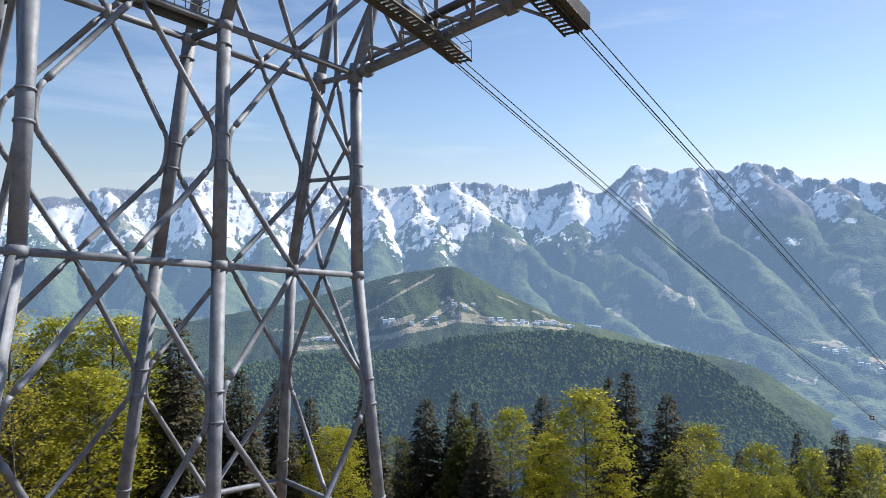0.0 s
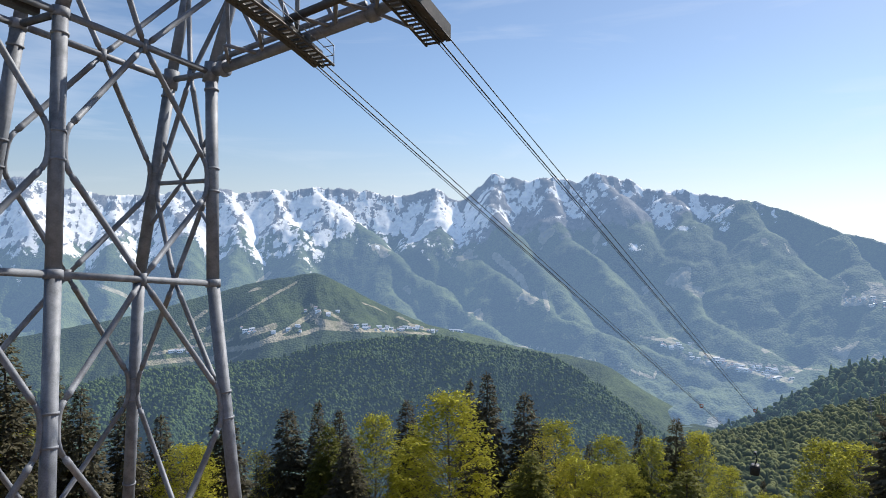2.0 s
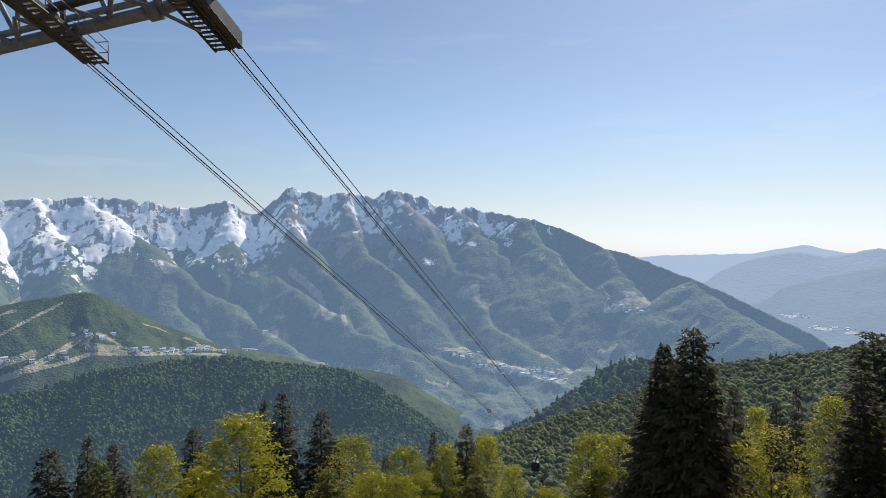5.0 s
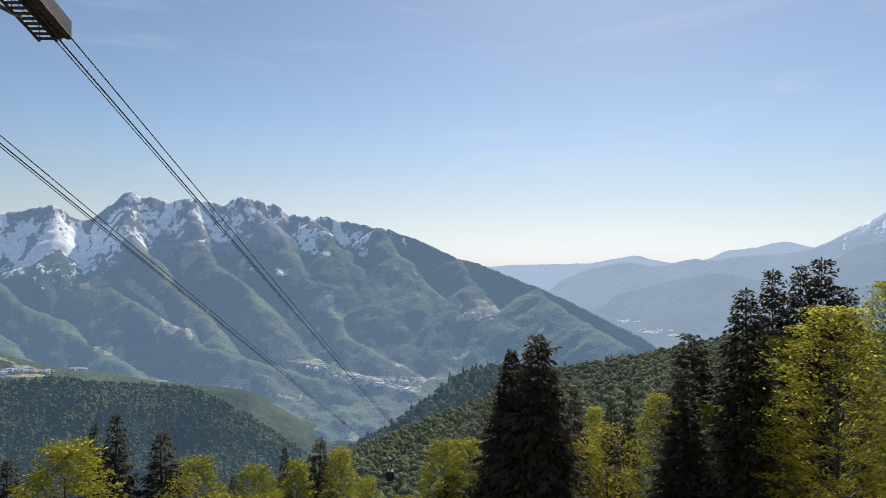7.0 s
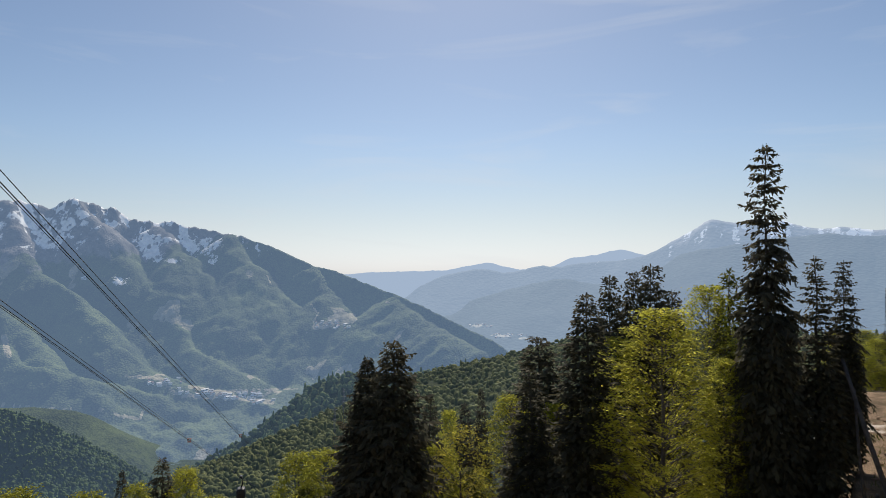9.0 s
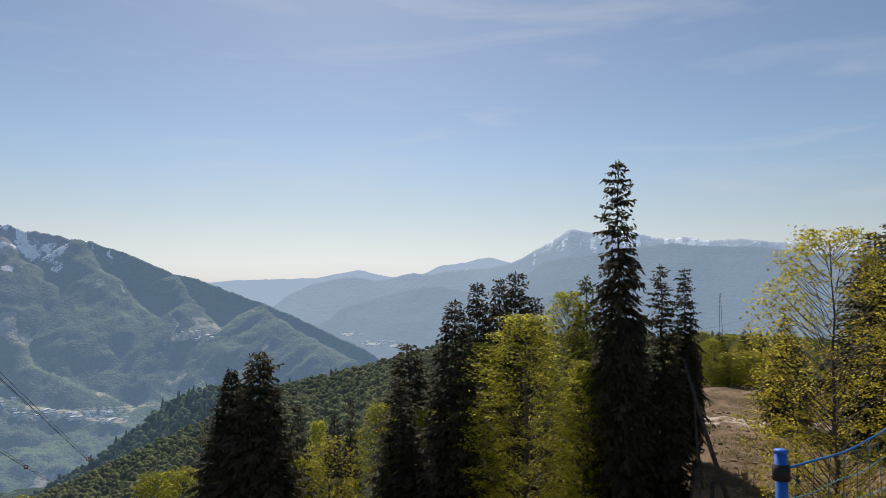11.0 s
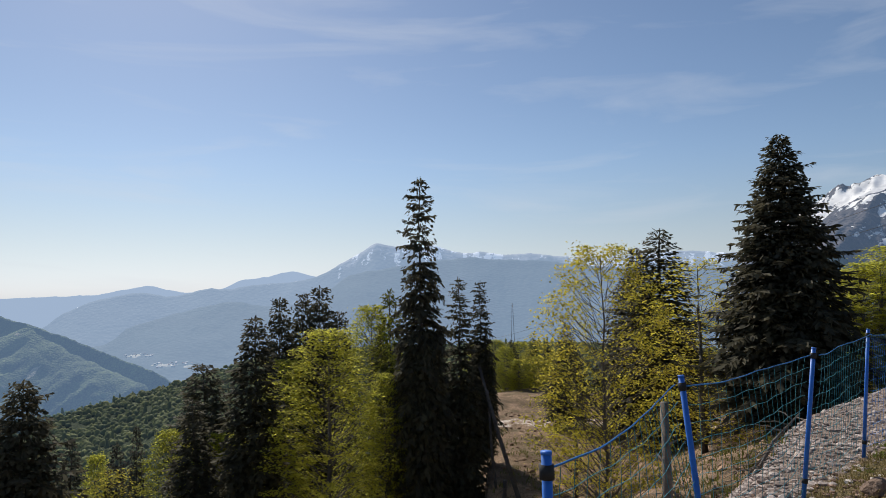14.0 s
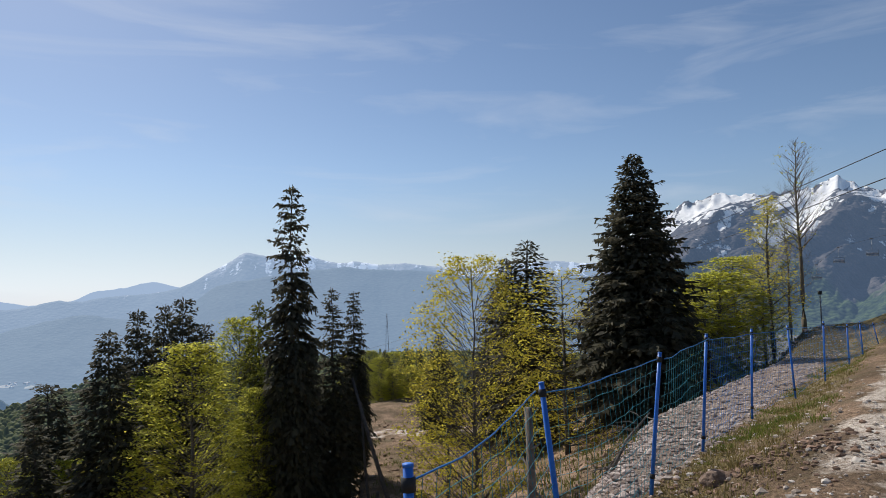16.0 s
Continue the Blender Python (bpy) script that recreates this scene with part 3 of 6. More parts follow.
    spots = np.exp(-((az + 27.9) / 0.7) ** 2 - ((el + 1.0) / 0.35) ** 2) + np.exp(-((az + 25.4) / 0.3) ** 2 - ((el + 0.7) / 0.15) ** 2) + np.exp(-((az + 31.6) / 0.9) ** 2 - ((el - 0.6) / 0.2) ** 2)
    snow = np.maximum(snow, 0.72 * spots) - 1.3 * np.exp(-((rc - r) / 45) ** 2) * (ridged(arc / 60, r / 300, 3, 94) > 0.58)
    rock_line = keyed([(70, 0.0), (12, -0.3), (0, 0.4), (-6, 1.0), (-12, -0.2), (-15, 0.6), (-25, 0.9), (-31, 1.6), (-38, 3.2), (-46, 4), (-60, 6)], az)
    covers = {"snow": snow, "rock": 0.5 + 0.5 * (el - rock_line) + 0.8 * (gully - 0.45) + 0.5 * small}
    covers["clearing"] = np.maximum((fbm(x / 130, y / 130, 4, 43) - 0.52) * 5 + 0.5, along_tracks(az, el, RANGE_TRACKS) + 0.25 * speck)
    return z, covers


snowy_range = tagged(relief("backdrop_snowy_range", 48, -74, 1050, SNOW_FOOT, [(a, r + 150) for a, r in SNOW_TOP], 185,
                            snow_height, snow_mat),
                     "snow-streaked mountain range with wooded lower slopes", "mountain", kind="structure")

spur_crest = [(60, -9), (30, -8.2), (14, -6.4), (8.0, -4.9), (4.0, -3.9), (1.4, -3.5), (-0.6, -3.2), (-3.0, -4.2), (-6.5, -6.0), (-10.6, -7.7), (-15.2, -8.7), (-18, -9.4), (-24.9, -10.6), (-29, -12.8), (-36, -16), (-44, -19.5)]
SPUR_TRACKS = [
    (0.16, [(5.3, -9.2), (2.6, -8.8), (0.6, -8.4), (-1.2, -7.9), (-4.2, -8.1), (-6.1, -8.2)]), (0.22, [(-0.6, -6.6), (1.8, -8.1), (4.1, -9.2), (6.4, -9.4)]), (0.12, [(-1.6, -6.4), (-2.6, -7.0), (-3.6, -7.7)]),
    (0.3, [(-1.0, -7.3), (-2.4, -7.6), (-4.0, -7.9)]), (0.12, [(-0.4, -5.9), (-1.2, -6.6), (-0.4, -7.2)]), (0.2, [(12.8, -10.1), (10.2, -10.0), (7.4, -10.0)]), (0.14, [(12.0, -9.4), (9.0, -9.0), (6.0, -8.6)]),
    (0.1, [(0.8, -4.0), (3.0, -5.2), (6.0, -6.9), (8.6, -7.8)]), (0.16, [(9.4, -7.2), (8.0, -6.2)]), (0.1, [(-6.2, -8.2), (-10.6, -8.5)]), (0.26, [(2.6, -7.6), (5.2, -8.4)]), (0.1, [(14.5, -8.4), (11.6, -8.8)]),
]
# haze painted on the spur as emission, weaker than on the range
spur_mat = mountain_material("wooded_spur", HAZE_GLOW, 0.17, forest=((0.018, 0.032, 0.014), (0.08, 0.108, 0.032)), grain=0.036)
spur_height = crest_sheet(spur_crest, 1980, [(60, -560), (12, -520), (4, -430), (-10, -350), (-16, -400), (-22, -520), (-36, -740), (-44, -880)], 2500, 14, 31, 80, 260, 1.1, 8, clearing=0.56, tracks=SPUR_TRACKS)
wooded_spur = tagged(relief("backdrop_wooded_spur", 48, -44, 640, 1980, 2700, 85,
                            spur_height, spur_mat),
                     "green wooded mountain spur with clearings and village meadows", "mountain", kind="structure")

mid_crest = [(60, -13), (30, -12.2), (16.5, -11.2), (13.4, -10.7), (6.4, -10.5), (3, -10.4), (-0.9, -9.4), (-5.5, -8.9), (-10.3, -8.7), (-15.2, -9.4), (-17.2, -9.7), (-20.3, -10.1), (-23.9, -11.8), (-27.2, -13.9), (-29.1, -15.3), (-31, -16.6), (-36, -20)]
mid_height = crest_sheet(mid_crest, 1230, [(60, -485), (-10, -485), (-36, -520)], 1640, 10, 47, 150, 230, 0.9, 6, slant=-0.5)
# this ridge too emits a little blue in place of haze
mid_mat = mountain_material("dark_wooded_ridge", HAZE_GLOW, 0.13, forest=((0.02, 0.04, 0.014), (0.07, 0.11, 0.03)), grain=0.045, relief_depth=0.9)
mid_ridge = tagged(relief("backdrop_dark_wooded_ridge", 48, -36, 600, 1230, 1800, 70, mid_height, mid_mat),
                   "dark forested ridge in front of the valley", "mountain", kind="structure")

foot_crest = [(-24, -18.5), (-30.5, -16.4), (-35, -14.9), (-39.6, -12.2), (-43, -9.7), (-45.8, -8.9), (-48, -9.3), (-54, -8.6), (-62, -7.5), (-75, -5)]
# faint emission stands in for the haze over the foothill
foot_mat = mountain_material("wooded_foothill", HAZE_GLOW, 0.1, forest=((0.022, 0.04, 0.014), (0.09, 0.12, 0.03)), grain=0.06, relief_depth=0.8)
foot_height = crest_sheet(foot_crest, 950, [(-24, -420), (-75, -300)], 1300, 6, 63, 30, 200, 1.0, 4)
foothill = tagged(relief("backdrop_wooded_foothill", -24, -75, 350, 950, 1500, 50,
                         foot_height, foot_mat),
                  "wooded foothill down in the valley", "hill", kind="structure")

near_crest = [(-22, -20.5), (-28, -18), (-33.3, -15.9), (-37.4, -14.5), (-41.7, -12.9), (-45.4, -11.5), (-49.6, -10.0), (-52.3, -9.0), (-56, -8.1), (-60, -7.2), (-63.7, -6.2), (-67, -5.6),
              (-72, -5.2), (-80, -5.0), (-88, -4.9), (-95, -5.0), (-110, -5.5)]
near_height = crest_sheet(near_crest, 380, [(-22, -200), (-45, -150), (-60, -110), (-75, -70), (-110, -60)], 880, 5, 71, 12, 160, 1.0, 0, 0.6)
# only a trace of haze glow on the hill's ground
near_mat = mountain_material("hill_floor", HAZE_GLOW, 0.02, forest=((0.012, 0.024, 0.008), (0.04, 0.055, 0.016)), grain=0.1)
near_hill = tagged(relief("backdrop_near_hill", -22, -110, 300, 380, 1000, 45, near_height, near_mat), "wooded hillside sloping down to the valley", "hill", kind="structure")

# the fourth value is how strongly each ridge emits its painted haze
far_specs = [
    ("backdrop_far_blue_ridge", "far ridges along the skyline, pale blue from a haze glow", 4880, 0.95, [(-30, -2), (-42, -0.6), (-45.5, -0.45), (-48.6, -0.25), (-51.8, -0.15), (-53.6, -0.15), (-55.2, 0.09), (-56.6, 0.36), (-57.7, 0.5), (-59.1, 0.22), (-60.6, 0.0),
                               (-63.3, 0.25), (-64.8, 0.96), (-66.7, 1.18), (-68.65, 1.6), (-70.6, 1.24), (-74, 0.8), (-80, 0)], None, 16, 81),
    ("backdrop_hazy_mountain", "mountain in a painted blue haze glow, with a thin snowy top", 4550, 0.75, [(-40, -5), (-50.4, -2.6), (-51.9, -1.5), (-54.4, -0.5), (-56.6, -0.12), (-57.7, -0.07), (-59.1, -0.3), (-61.2, 0.03), (-62.4, 0.24), (-63.6, 0.2), (-66.1, 0.5), (-68.6, 0.7), (-70.6, 1.1), (-73, 2.25), (-75, 3.4), (-75.9, 3.9), (-77.6, 3.6), (-79.4, 3.75), (-80.9, 3.7),
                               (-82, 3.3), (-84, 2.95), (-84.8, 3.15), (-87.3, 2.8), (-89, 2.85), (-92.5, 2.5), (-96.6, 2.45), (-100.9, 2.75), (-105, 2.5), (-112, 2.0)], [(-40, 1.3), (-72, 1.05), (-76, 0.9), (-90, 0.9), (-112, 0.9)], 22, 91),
    ("backdrop_blue_forest_ridge", "forested ridge tinted blue by a haze glow", 4180, 0.66, [(-52, -4.0), (-54, -3.6), (-58, -2.2), (-61, -1.4), (-64, -0.9), (-67, -1.3), (-70.6, -0.8), (-72, 0.03), (-73.3, 1.1), (-76.4, 1.75), (-78.8, 2.1), (-82, 2.5), (-84, 2.6), (-86.2, 2.4), (-89, 2.3), (-92.1, 2.0), (-95, 1.6), (-102, 1.4), (-112, 1.0)], None, 22, 97),
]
for (far_name, far_label, far_r, far_glow, far_crest, far_snow, far_jag, far_seed), (far_deep, far_haze) in zip(far_specs, ((280, FAR_HAZE_GLOW), (900, (0.35, 0.48, 0.68)), (1300, (0.30, 0.43, 0.62)))):
    far_mat = mountain_material(far_name[9:], far_haze, far_glow, snow_colour=(0.6, 0.6, 0.6), forest=((0.012, 0.018, 0.018), (0.026, 0.036, 0.034)), grain=0.01, relief_depth=0.2)
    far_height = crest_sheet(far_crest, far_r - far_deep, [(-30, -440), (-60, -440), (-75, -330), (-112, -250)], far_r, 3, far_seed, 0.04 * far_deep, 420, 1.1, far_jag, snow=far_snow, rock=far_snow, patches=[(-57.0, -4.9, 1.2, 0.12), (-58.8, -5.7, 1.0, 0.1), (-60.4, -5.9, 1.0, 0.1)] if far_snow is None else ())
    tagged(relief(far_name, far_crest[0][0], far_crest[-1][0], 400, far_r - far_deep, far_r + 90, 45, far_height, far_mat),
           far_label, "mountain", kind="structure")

massif_crest = [(-98, -6), (-103, -3), (-106, 1.5), (-107.7, 4.6), (-110.4, 5.9), (-112.2, 6.8), (-115.3, 7.5), (-117.7, 7.3), (-120.5, 7.4), (-123.5, 8.1), (-126.6, 7.0), (-132, 6), (-145, 7), (-160, 4), (-178, 3)]
# the massif's bluish haze comes from its own emission
massif_mat = mountain_material("snow_massif", HAZE_GLOW, 0.21, rock=((0.05, 0.047, 0.048), (0.12, 0.105, 0.1)), grain=0.014)
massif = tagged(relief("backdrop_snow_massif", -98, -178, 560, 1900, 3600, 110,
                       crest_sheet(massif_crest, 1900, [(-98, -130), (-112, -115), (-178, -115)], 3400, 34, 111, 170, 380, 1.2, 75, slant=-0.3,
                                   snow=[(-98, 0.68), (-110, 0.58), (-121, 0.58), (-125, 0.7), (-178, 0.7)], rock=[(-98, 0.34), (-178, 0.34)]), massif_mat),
                "rocky mountain with bright snowfields above woods blued by a haze glow", "mountain", kind="structure")
south_crest = [(-175, 3), (-190, 8), (-220, 12), (-250, 9), (-270, 5), (-292, 1)]
south = tagged(relief("backdrop_upper_slope", -175, -292, 120, 120, 1500, 40,
                      crest_sheet(south_crest, 120, [(-175, -8), (-230, 0), (-292, -60)], 1300, 10, 131, 10, 300), near_mat),
               "wooded upper slope above the viewpoint", "hill", kind="structure")

# the valley's haze is put into its floor as blue emission
floor_mat = mountain_material("valley_floor", HAZE_GLOW, 0.13, grain=0.03)
valley_height = crest_sheet([(60, -14.2), (-20, -14.4), (-45, -13.6), (-80, -12.5)], 880, [(60, -458), (-80, -455)], 2650, 6, 151, 14, 300, 1.0, 0,
                            patches=[(-35.6, -13.6, 1.4, 0.25)])
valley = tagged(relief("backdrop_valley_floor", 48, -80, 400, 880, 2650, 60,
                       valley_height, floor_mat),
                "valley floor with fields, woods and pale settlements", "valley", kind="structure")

# ---- building kit ----
def part(name, bm, material, parent, label=""):
    me = bpy.data.meshes.new(name)
    bm.to_mesh(me)
    bm.free()
    me.materials.append(material)
    ob = new(name, me)
    ob.parent = parent
    if label:
        ob["label"] = label
    return ob


def part_data(name, verts, faces, material, parent=None, label="", flat=True):
    me = bpy.data.meshes.new(name)
    me.from_pydata(verts, [], faces)
    me.materials.append(material)
    if not flat:
        me.polygons.foreach_set("use_smooth", np.full(len(me.polygons), True))
    me.update()
    ob = new(name, me)
    ob.parent = parent
    if label:
        ob["label"] = label
    return ob


def frame_of(d):
    d = d.normalized()
    a = d.cross(Vector((0, 0, 1)))
    if a.length < 1e-3:
        a = Vector((1, 0, 0))
    a.normalize()
    return a, d.cross(a)


class Shape:
    """Verts and faces gathered for one mesh."""

    def __init__(self):
        self.v, self.f = [], []

    def tube(self, points, radii, sides=8, caps=True):
        base = len(self.v)
        pts = [Vector(p) for p in points]
        for k, p in enumerate(pts):
            d = pts[min(k + 1, len(pts) - 1)] - pts[max(k - 1, 0)]
            a, b = frame_of(d)
            rr = radii[k] if isinstance(radii, (list, tuple)) else radii
            for s in range(sides):
                t = 2 * math.pi * s / sides
                self.v.append(p + (a * math.cos(t) + b * math.sin(t)) * rr)
        for k in range(len(pts) - 1):
            for s in range(sides):
                i, j = base + k * sides + s, base + k * sides + (s + 1) % sides
                self.f.append((i, j, j + sides, i + sides))
        if caps:
            self.f.append(tuple(base + s for s in reversed(range(sides))))
            self.f.append(tuple(base + (len(pts) - 1) * sides + s for s in range(sides)))
        return self

    def box(self, centre, axes, half):
        """A box with a small chamfer along its long edges."""
        c = Vector(centre)
        u, v, w = (Vector(a) for a in axes)
        hu, hv, hw = half
        ch = min(hv, hw) * 0.18
        ring = [(hv, hw - ch), (hv - ch, hw), (-hv + ch, hw), (-hv, hw - ch), (-hv, -hw + ch), (-hv + ch, -hw), (hv - ch, -hw), (hv, -hw + ch)]
        base = len(self.v)
        for e in (-hu, hu):
            for a, b in ring:
                self.v.append(c + u * e + v * a + w * b)
        for s in range(8):
            self.f.append((base + s, base + (s + 1) % 8, base + 8 + (s + 1) % 8, base + 8 + s))
        self.f.append(tuple(base + s for s in reversed(range(8))))
        self.f.append(tuple(base + 8 + s for s in range(8)))
        return self

    def put(self, name, material, parent=None, label="", flat=False, origin=None):
        vs = [tuple(p - origin) for p in self.v] if origin is not None else [tuple(p) for p in self.v]
        return part_data(name, vs, self.f, material, parent, label, flat)

# ---- the cableway pylon ----
LINE_AZ, LEAN = -41.53, 6.05      # heading of the line, lean of the pylon along it
_ph, _ta = radians(LINE_AZ), radians(LEAN)
U0 = Vector((-math.sin(_ph), math.cos(_ph), 0))
V0 = Vector((math.cos(_ph), math.sin(_ph), 0))
W0 = Vector((0, 0, 1)) * math.cos(_ta) + U0 * math.sin(_ta)
U1 = U0 * math.cos(_ta) - Vector((0, 0, 1)) * math.sin(_ta)
RING = Vector((-11.54, 34.05, -1.88))
TOP, BOTTOM, NODE_UP, NODE_LOW = 12.9, -15.0, 6.18, -7.07
GAP, TAPER = 6.84, 0.119


def leg_at(row, side, h):
    """The centre of a leg: row 0, 1, 2 along the line; side 0 (outer) or 1; h along the pylon from its middle ring."""
    u = (-9.13, 0.0, 9.42)[row]
    if h < 0:
        u += (0.097 * h, 0.0, -0.128 * h)[row]
    else:
        u += (-0.006 * h, 0.0, -0.005 * h)[row]
    v = -TAPER * h if side == 0 else -GAP + TAPER * h
    if h > TOP:
        v = -TAPER * TOP + 0.25 * (h - TOP) if side == 0 else -GAP + TAPER * TOP + 0.1 * (h - TOP)
        u += 0.05 * (h - TOP)
    return RING + U1 * u + V0 * v + W0 * h


pylon_base = leg_at(1, 0, BOTTOM - 4)
pylon = tagged(new("cableway_pylon"), "grey tubular steel lattice pylon of a cableway", "pylon")
pylon.location = pylon_base


def leg_tube(a, b, r, name="leg", label="", sides=16):
    return Shape().tube([a, b], r, sides).put(name, steel, pylon, label, origin=pylon_base)


def joined_brace(a, b, r=0.2, cut_a=0.5, cut_b=0.5):
    """A round brace with narrower flanged ends."""
    a, b = Vector(a), Vector(b)
    d = (b - a).normalized()
    a2, b2 = a + d * cut_a, b - d * cut_b
    s = Shape().tube([a, a2, a2 + d * 0.01, a2 + d * 0.35, a2 + d * 0.36, b2 - d * 0.36, b2 - d * 0.35, b2 - d * 0.01, b2, b],
                     [r * 0.8, r * 0.8, r * 1.06, r * 1.06, r, r, r * 1.06, r * 1.06, r * 0.8, r * 0.8], 10)
    return s.put("brace", steel, pylon, origin=pylon_base)


def collar(p, d, r, half=0.06):
    d = d.normalized()
    return Shape().tube([p - d * half, p + d * half], r, 16).put("flange", steel, pylon, origin=pylon_base)


for row in range(3):
    for side in range(2):
        knots = [BOTTOM - 6, 0.0, TOP, TOP + 7]
        for k in range(3):
            leg_tube(leg_at(row, side, knots[k]), leg_at(row, side, knots[k + 1]), 0.37 if k < 2 else 0.33)
        for h in (-13.5, NODE_LOW - 0.75, NODE_LOW + 0.75, NODE_UP - 0.7, NODE_UP + 0.7, TOP - 1.1):
            p = leg_at(row, side, h)
            collar(p, leg_at(row, side, h + 0.3) - leg_at(row, side, h - 0.3), 0.43)
        collar(leg_at(row, side, 0), leg_at(row, side, 0.3) - leg_at(row, side, -0.3), 0.44, 0.22)
        collar(leg_at(row, side, TOP), leg_at(row, side, TOP + 0.3) - leg_at(row, side, TOP - 0.3), 0.48 if row == 2 else 0.43, 0.6 if row == 2 else 0.25)


def panel(p, q):
    """Bracing of one face between legs p and q, each (row, side): diamonds between the rings."""
    def mid(h):
        return (leg_at(*p, h) + leg_at(*q, h)) / 2
    for h in (BOTTOM, 0.0, TOP):
        Shape().tube([leg_at(*p, h), mid(h), leg_at(*q, h)], 0.19, 10).put("ring_beam", steel, pylon, origin=pylon_base)
        Shape().tube([mid(h) - W0 * 0.35, mid(h) + W0 * 0.35], 0.23, 10).put("gusset", steel, pylon, origin=pylon_base)
    def beside(leg, h, off):
        return leg_at(*leg, h) + (mid(h) - leg_at(*leg, h)).normalized() * off
    for h, node in ((BOTTOM, NODE_LOW), (0.0, NODE_LOW), (0.0, NODE_UP), (TOP, NODE_UP)):
        for leg in (p, q):
            off = 1.15 if h > node else -1.15
            joined_brace(mid(h) + (leg_at(*leg, node) - mid(h)).normalized() * 0.3, beside(leg, node + off, 0.62), 0.16, 0.5, 0.3)
    for node in (NODE_LOW, NODE_UP):
        for leg in (p, q):
            pts = [beside(leg, node + dh, o) for dh, o in ((1.25, 0.68), (0.95, 0.52), (0.6, 0.43), (0.2, 0.4), (-0.2, 0.4), (-0.6, 0.43), (-0.95, 0.52), (-1.25, 0.68))]
            Shape().tube(pts, 0.14, 10).put("curved_joint", steel, pylon, origin=pylon_base)


for side in range(2):
    panel((0, side), (1, side))
    panel((1, side), (2, side))
for row in (0, 2):
    panel((row, 0), (row, 1))
# small horizontal with a crossing in the narrow end face
for row in (2,):
    a, b = leg_at(row, 0, NODE_UP), leg_at(row, 1, NODE_UP)
    joined_brace(a, b, 0.14)
    m = (a + b) / 2
    for leg in ((row, 0), (row, 1)):
        joined_brace(m, leg_at(*leg, NODE_UP + 3.0), 0.13)
        joined_brace(m, leg_at(*leg, NODE_UP - 3.0), 0.13)
for row, side in ((1, 0), (1, 1)):
    joined_brace(leg_at(row, 0, TOP), leg_at(row, 1, TOP), 0.2)
# upper bracing above the top ring
for p, q in (((0, 0), (1, 0)), ((1, 0), (2, 0)), ((0, 1), (1, 1)), ((1, 1), (2, 1)), ((2, 0), (2, 1)), ((0, 0), (0, 1))):
    m = (leg_at(*p, TOP) + leg_at(*q, TOP)) / 2
    joined_brace(m, leg_at(*p, TOP + 6), 0.16)
    joined_brace(m, leg_at(*q, TOP + 6), 0.16)

# service gangway between the leg rows
gang_end = polar(19.6, 38.0, 10.9)
gang_from = gang_end - U1 * 10.0
gang = (gang_end + gang_from) / 2
Shape().box(gang, (U1, V0, W0), (5.0, 0.32, 0.24)).put("gangway_beam", dark_steel, pylon, "dark boxed gangway beam", origin=pylon_base)
Shape().box(gang + V0 * -0.75 + W0 * 0.1, (U1, V0, W0), (5.0, 0.1, 0.16)).put("gangway_beam", dark_steel, pylon, origin=pylon_base)
for k in range(24):
    Shape().box(gang_from + U1 * (0.2 + 0.41 * k) - V0 * 0.4 + W0 * 0.27, (V0, U1, W0), (0.55, 0.12, 0.025)).put("gangway_slat", dark_steel, pylon, origin=pylon_base)
for h in (0.75, 1.3):
    for dv in (-0.95, 0.3):
        Shape().tube([gang_from + U1 * 4.5 + V0 * dv + W0 * h, gang_end + V0 * dv + W0 * h], 0.025, 6).put("handrail", dark_steel, pylon, origin=pylon_base)
    Shape().tube([gang_end - V0 * 0.95 + W0 * h, gang_end + V0 * 0.3 + W0 * h], 0.025, 6).put("handrail", dark_steel, pylon, origin=pylon_base)
for k in range(5):
    for dv in (-0.95, 0.3):
        q = gang_end - U1 * 1.3 * k + V0 * dv
        Shape().tube([q + W0 * 0.25, q + W0 * 1.3], 0.025, 6).put("rail_post", dark_steel, pylon, origin=pylon_base)

# cross arms: tubes at the outer end row, running out to both tracks
TRACKS = (25.0, 17.2)             # distance of the tracks from the viewpoint, square to the line
Z_ARM = leg_at(2, 0, TOP).z + 0.15


def on_line(p, u, z):
    """A point p metres beside the viewpoint and u metres on along the line."""
    return U0 * u - V0 * p + Vector((0, 0, z))


E_TOP = leg_at(2, 0, TOP)
arm_u, arm_p = E_TOP.dot(U0), -E_TOP.dot(V0)
ARM_RISE = 0.136


def on_arm(p, du=0.0, dz=0.0):
    return on_line(p, arm_u + du, E_TOP.z + ARM_RISE * (arm_p - p) + dz)


arm_end = on_arm(20.4)
leg_tube(E_TOP, arm_end, 0.32, "cross_arm", "thick steel cross arm", 18)
collar(on_arm(arm_p - 1.1), arm_end - E_TOP, 0.52, 0.14)
collar(on_arm(20.5), arm_end - E_TOP, 0.46, 0.3)
leg_tube(on_arm(20.4), on_arm(15.0, -0.6, 0.2), 0.3, "cross_arm")
joined_brace(on_arm(20.4), on_line(18.1, 28.6, 10.5), 0.1, 0.2, 0.2)
leg_tube(on_arm(arm_p - 1.0, -0.25, 0.55), on_arm(20.8, -0.25, 0.5), 0.17, "cross_arm")
Shape().tube([on_arm(25.6, -1.6, 0.5), on_arm(15.5, -1.6, 0.6)], 0.22, 12).put("cross_arm", dark_steel, pylon, origin=pylon_base)
leg_tube(leg_at(2, 0, TOP + 7), on_arm(15.5, -1.5, 4.5), 0.28, "cross_arm")
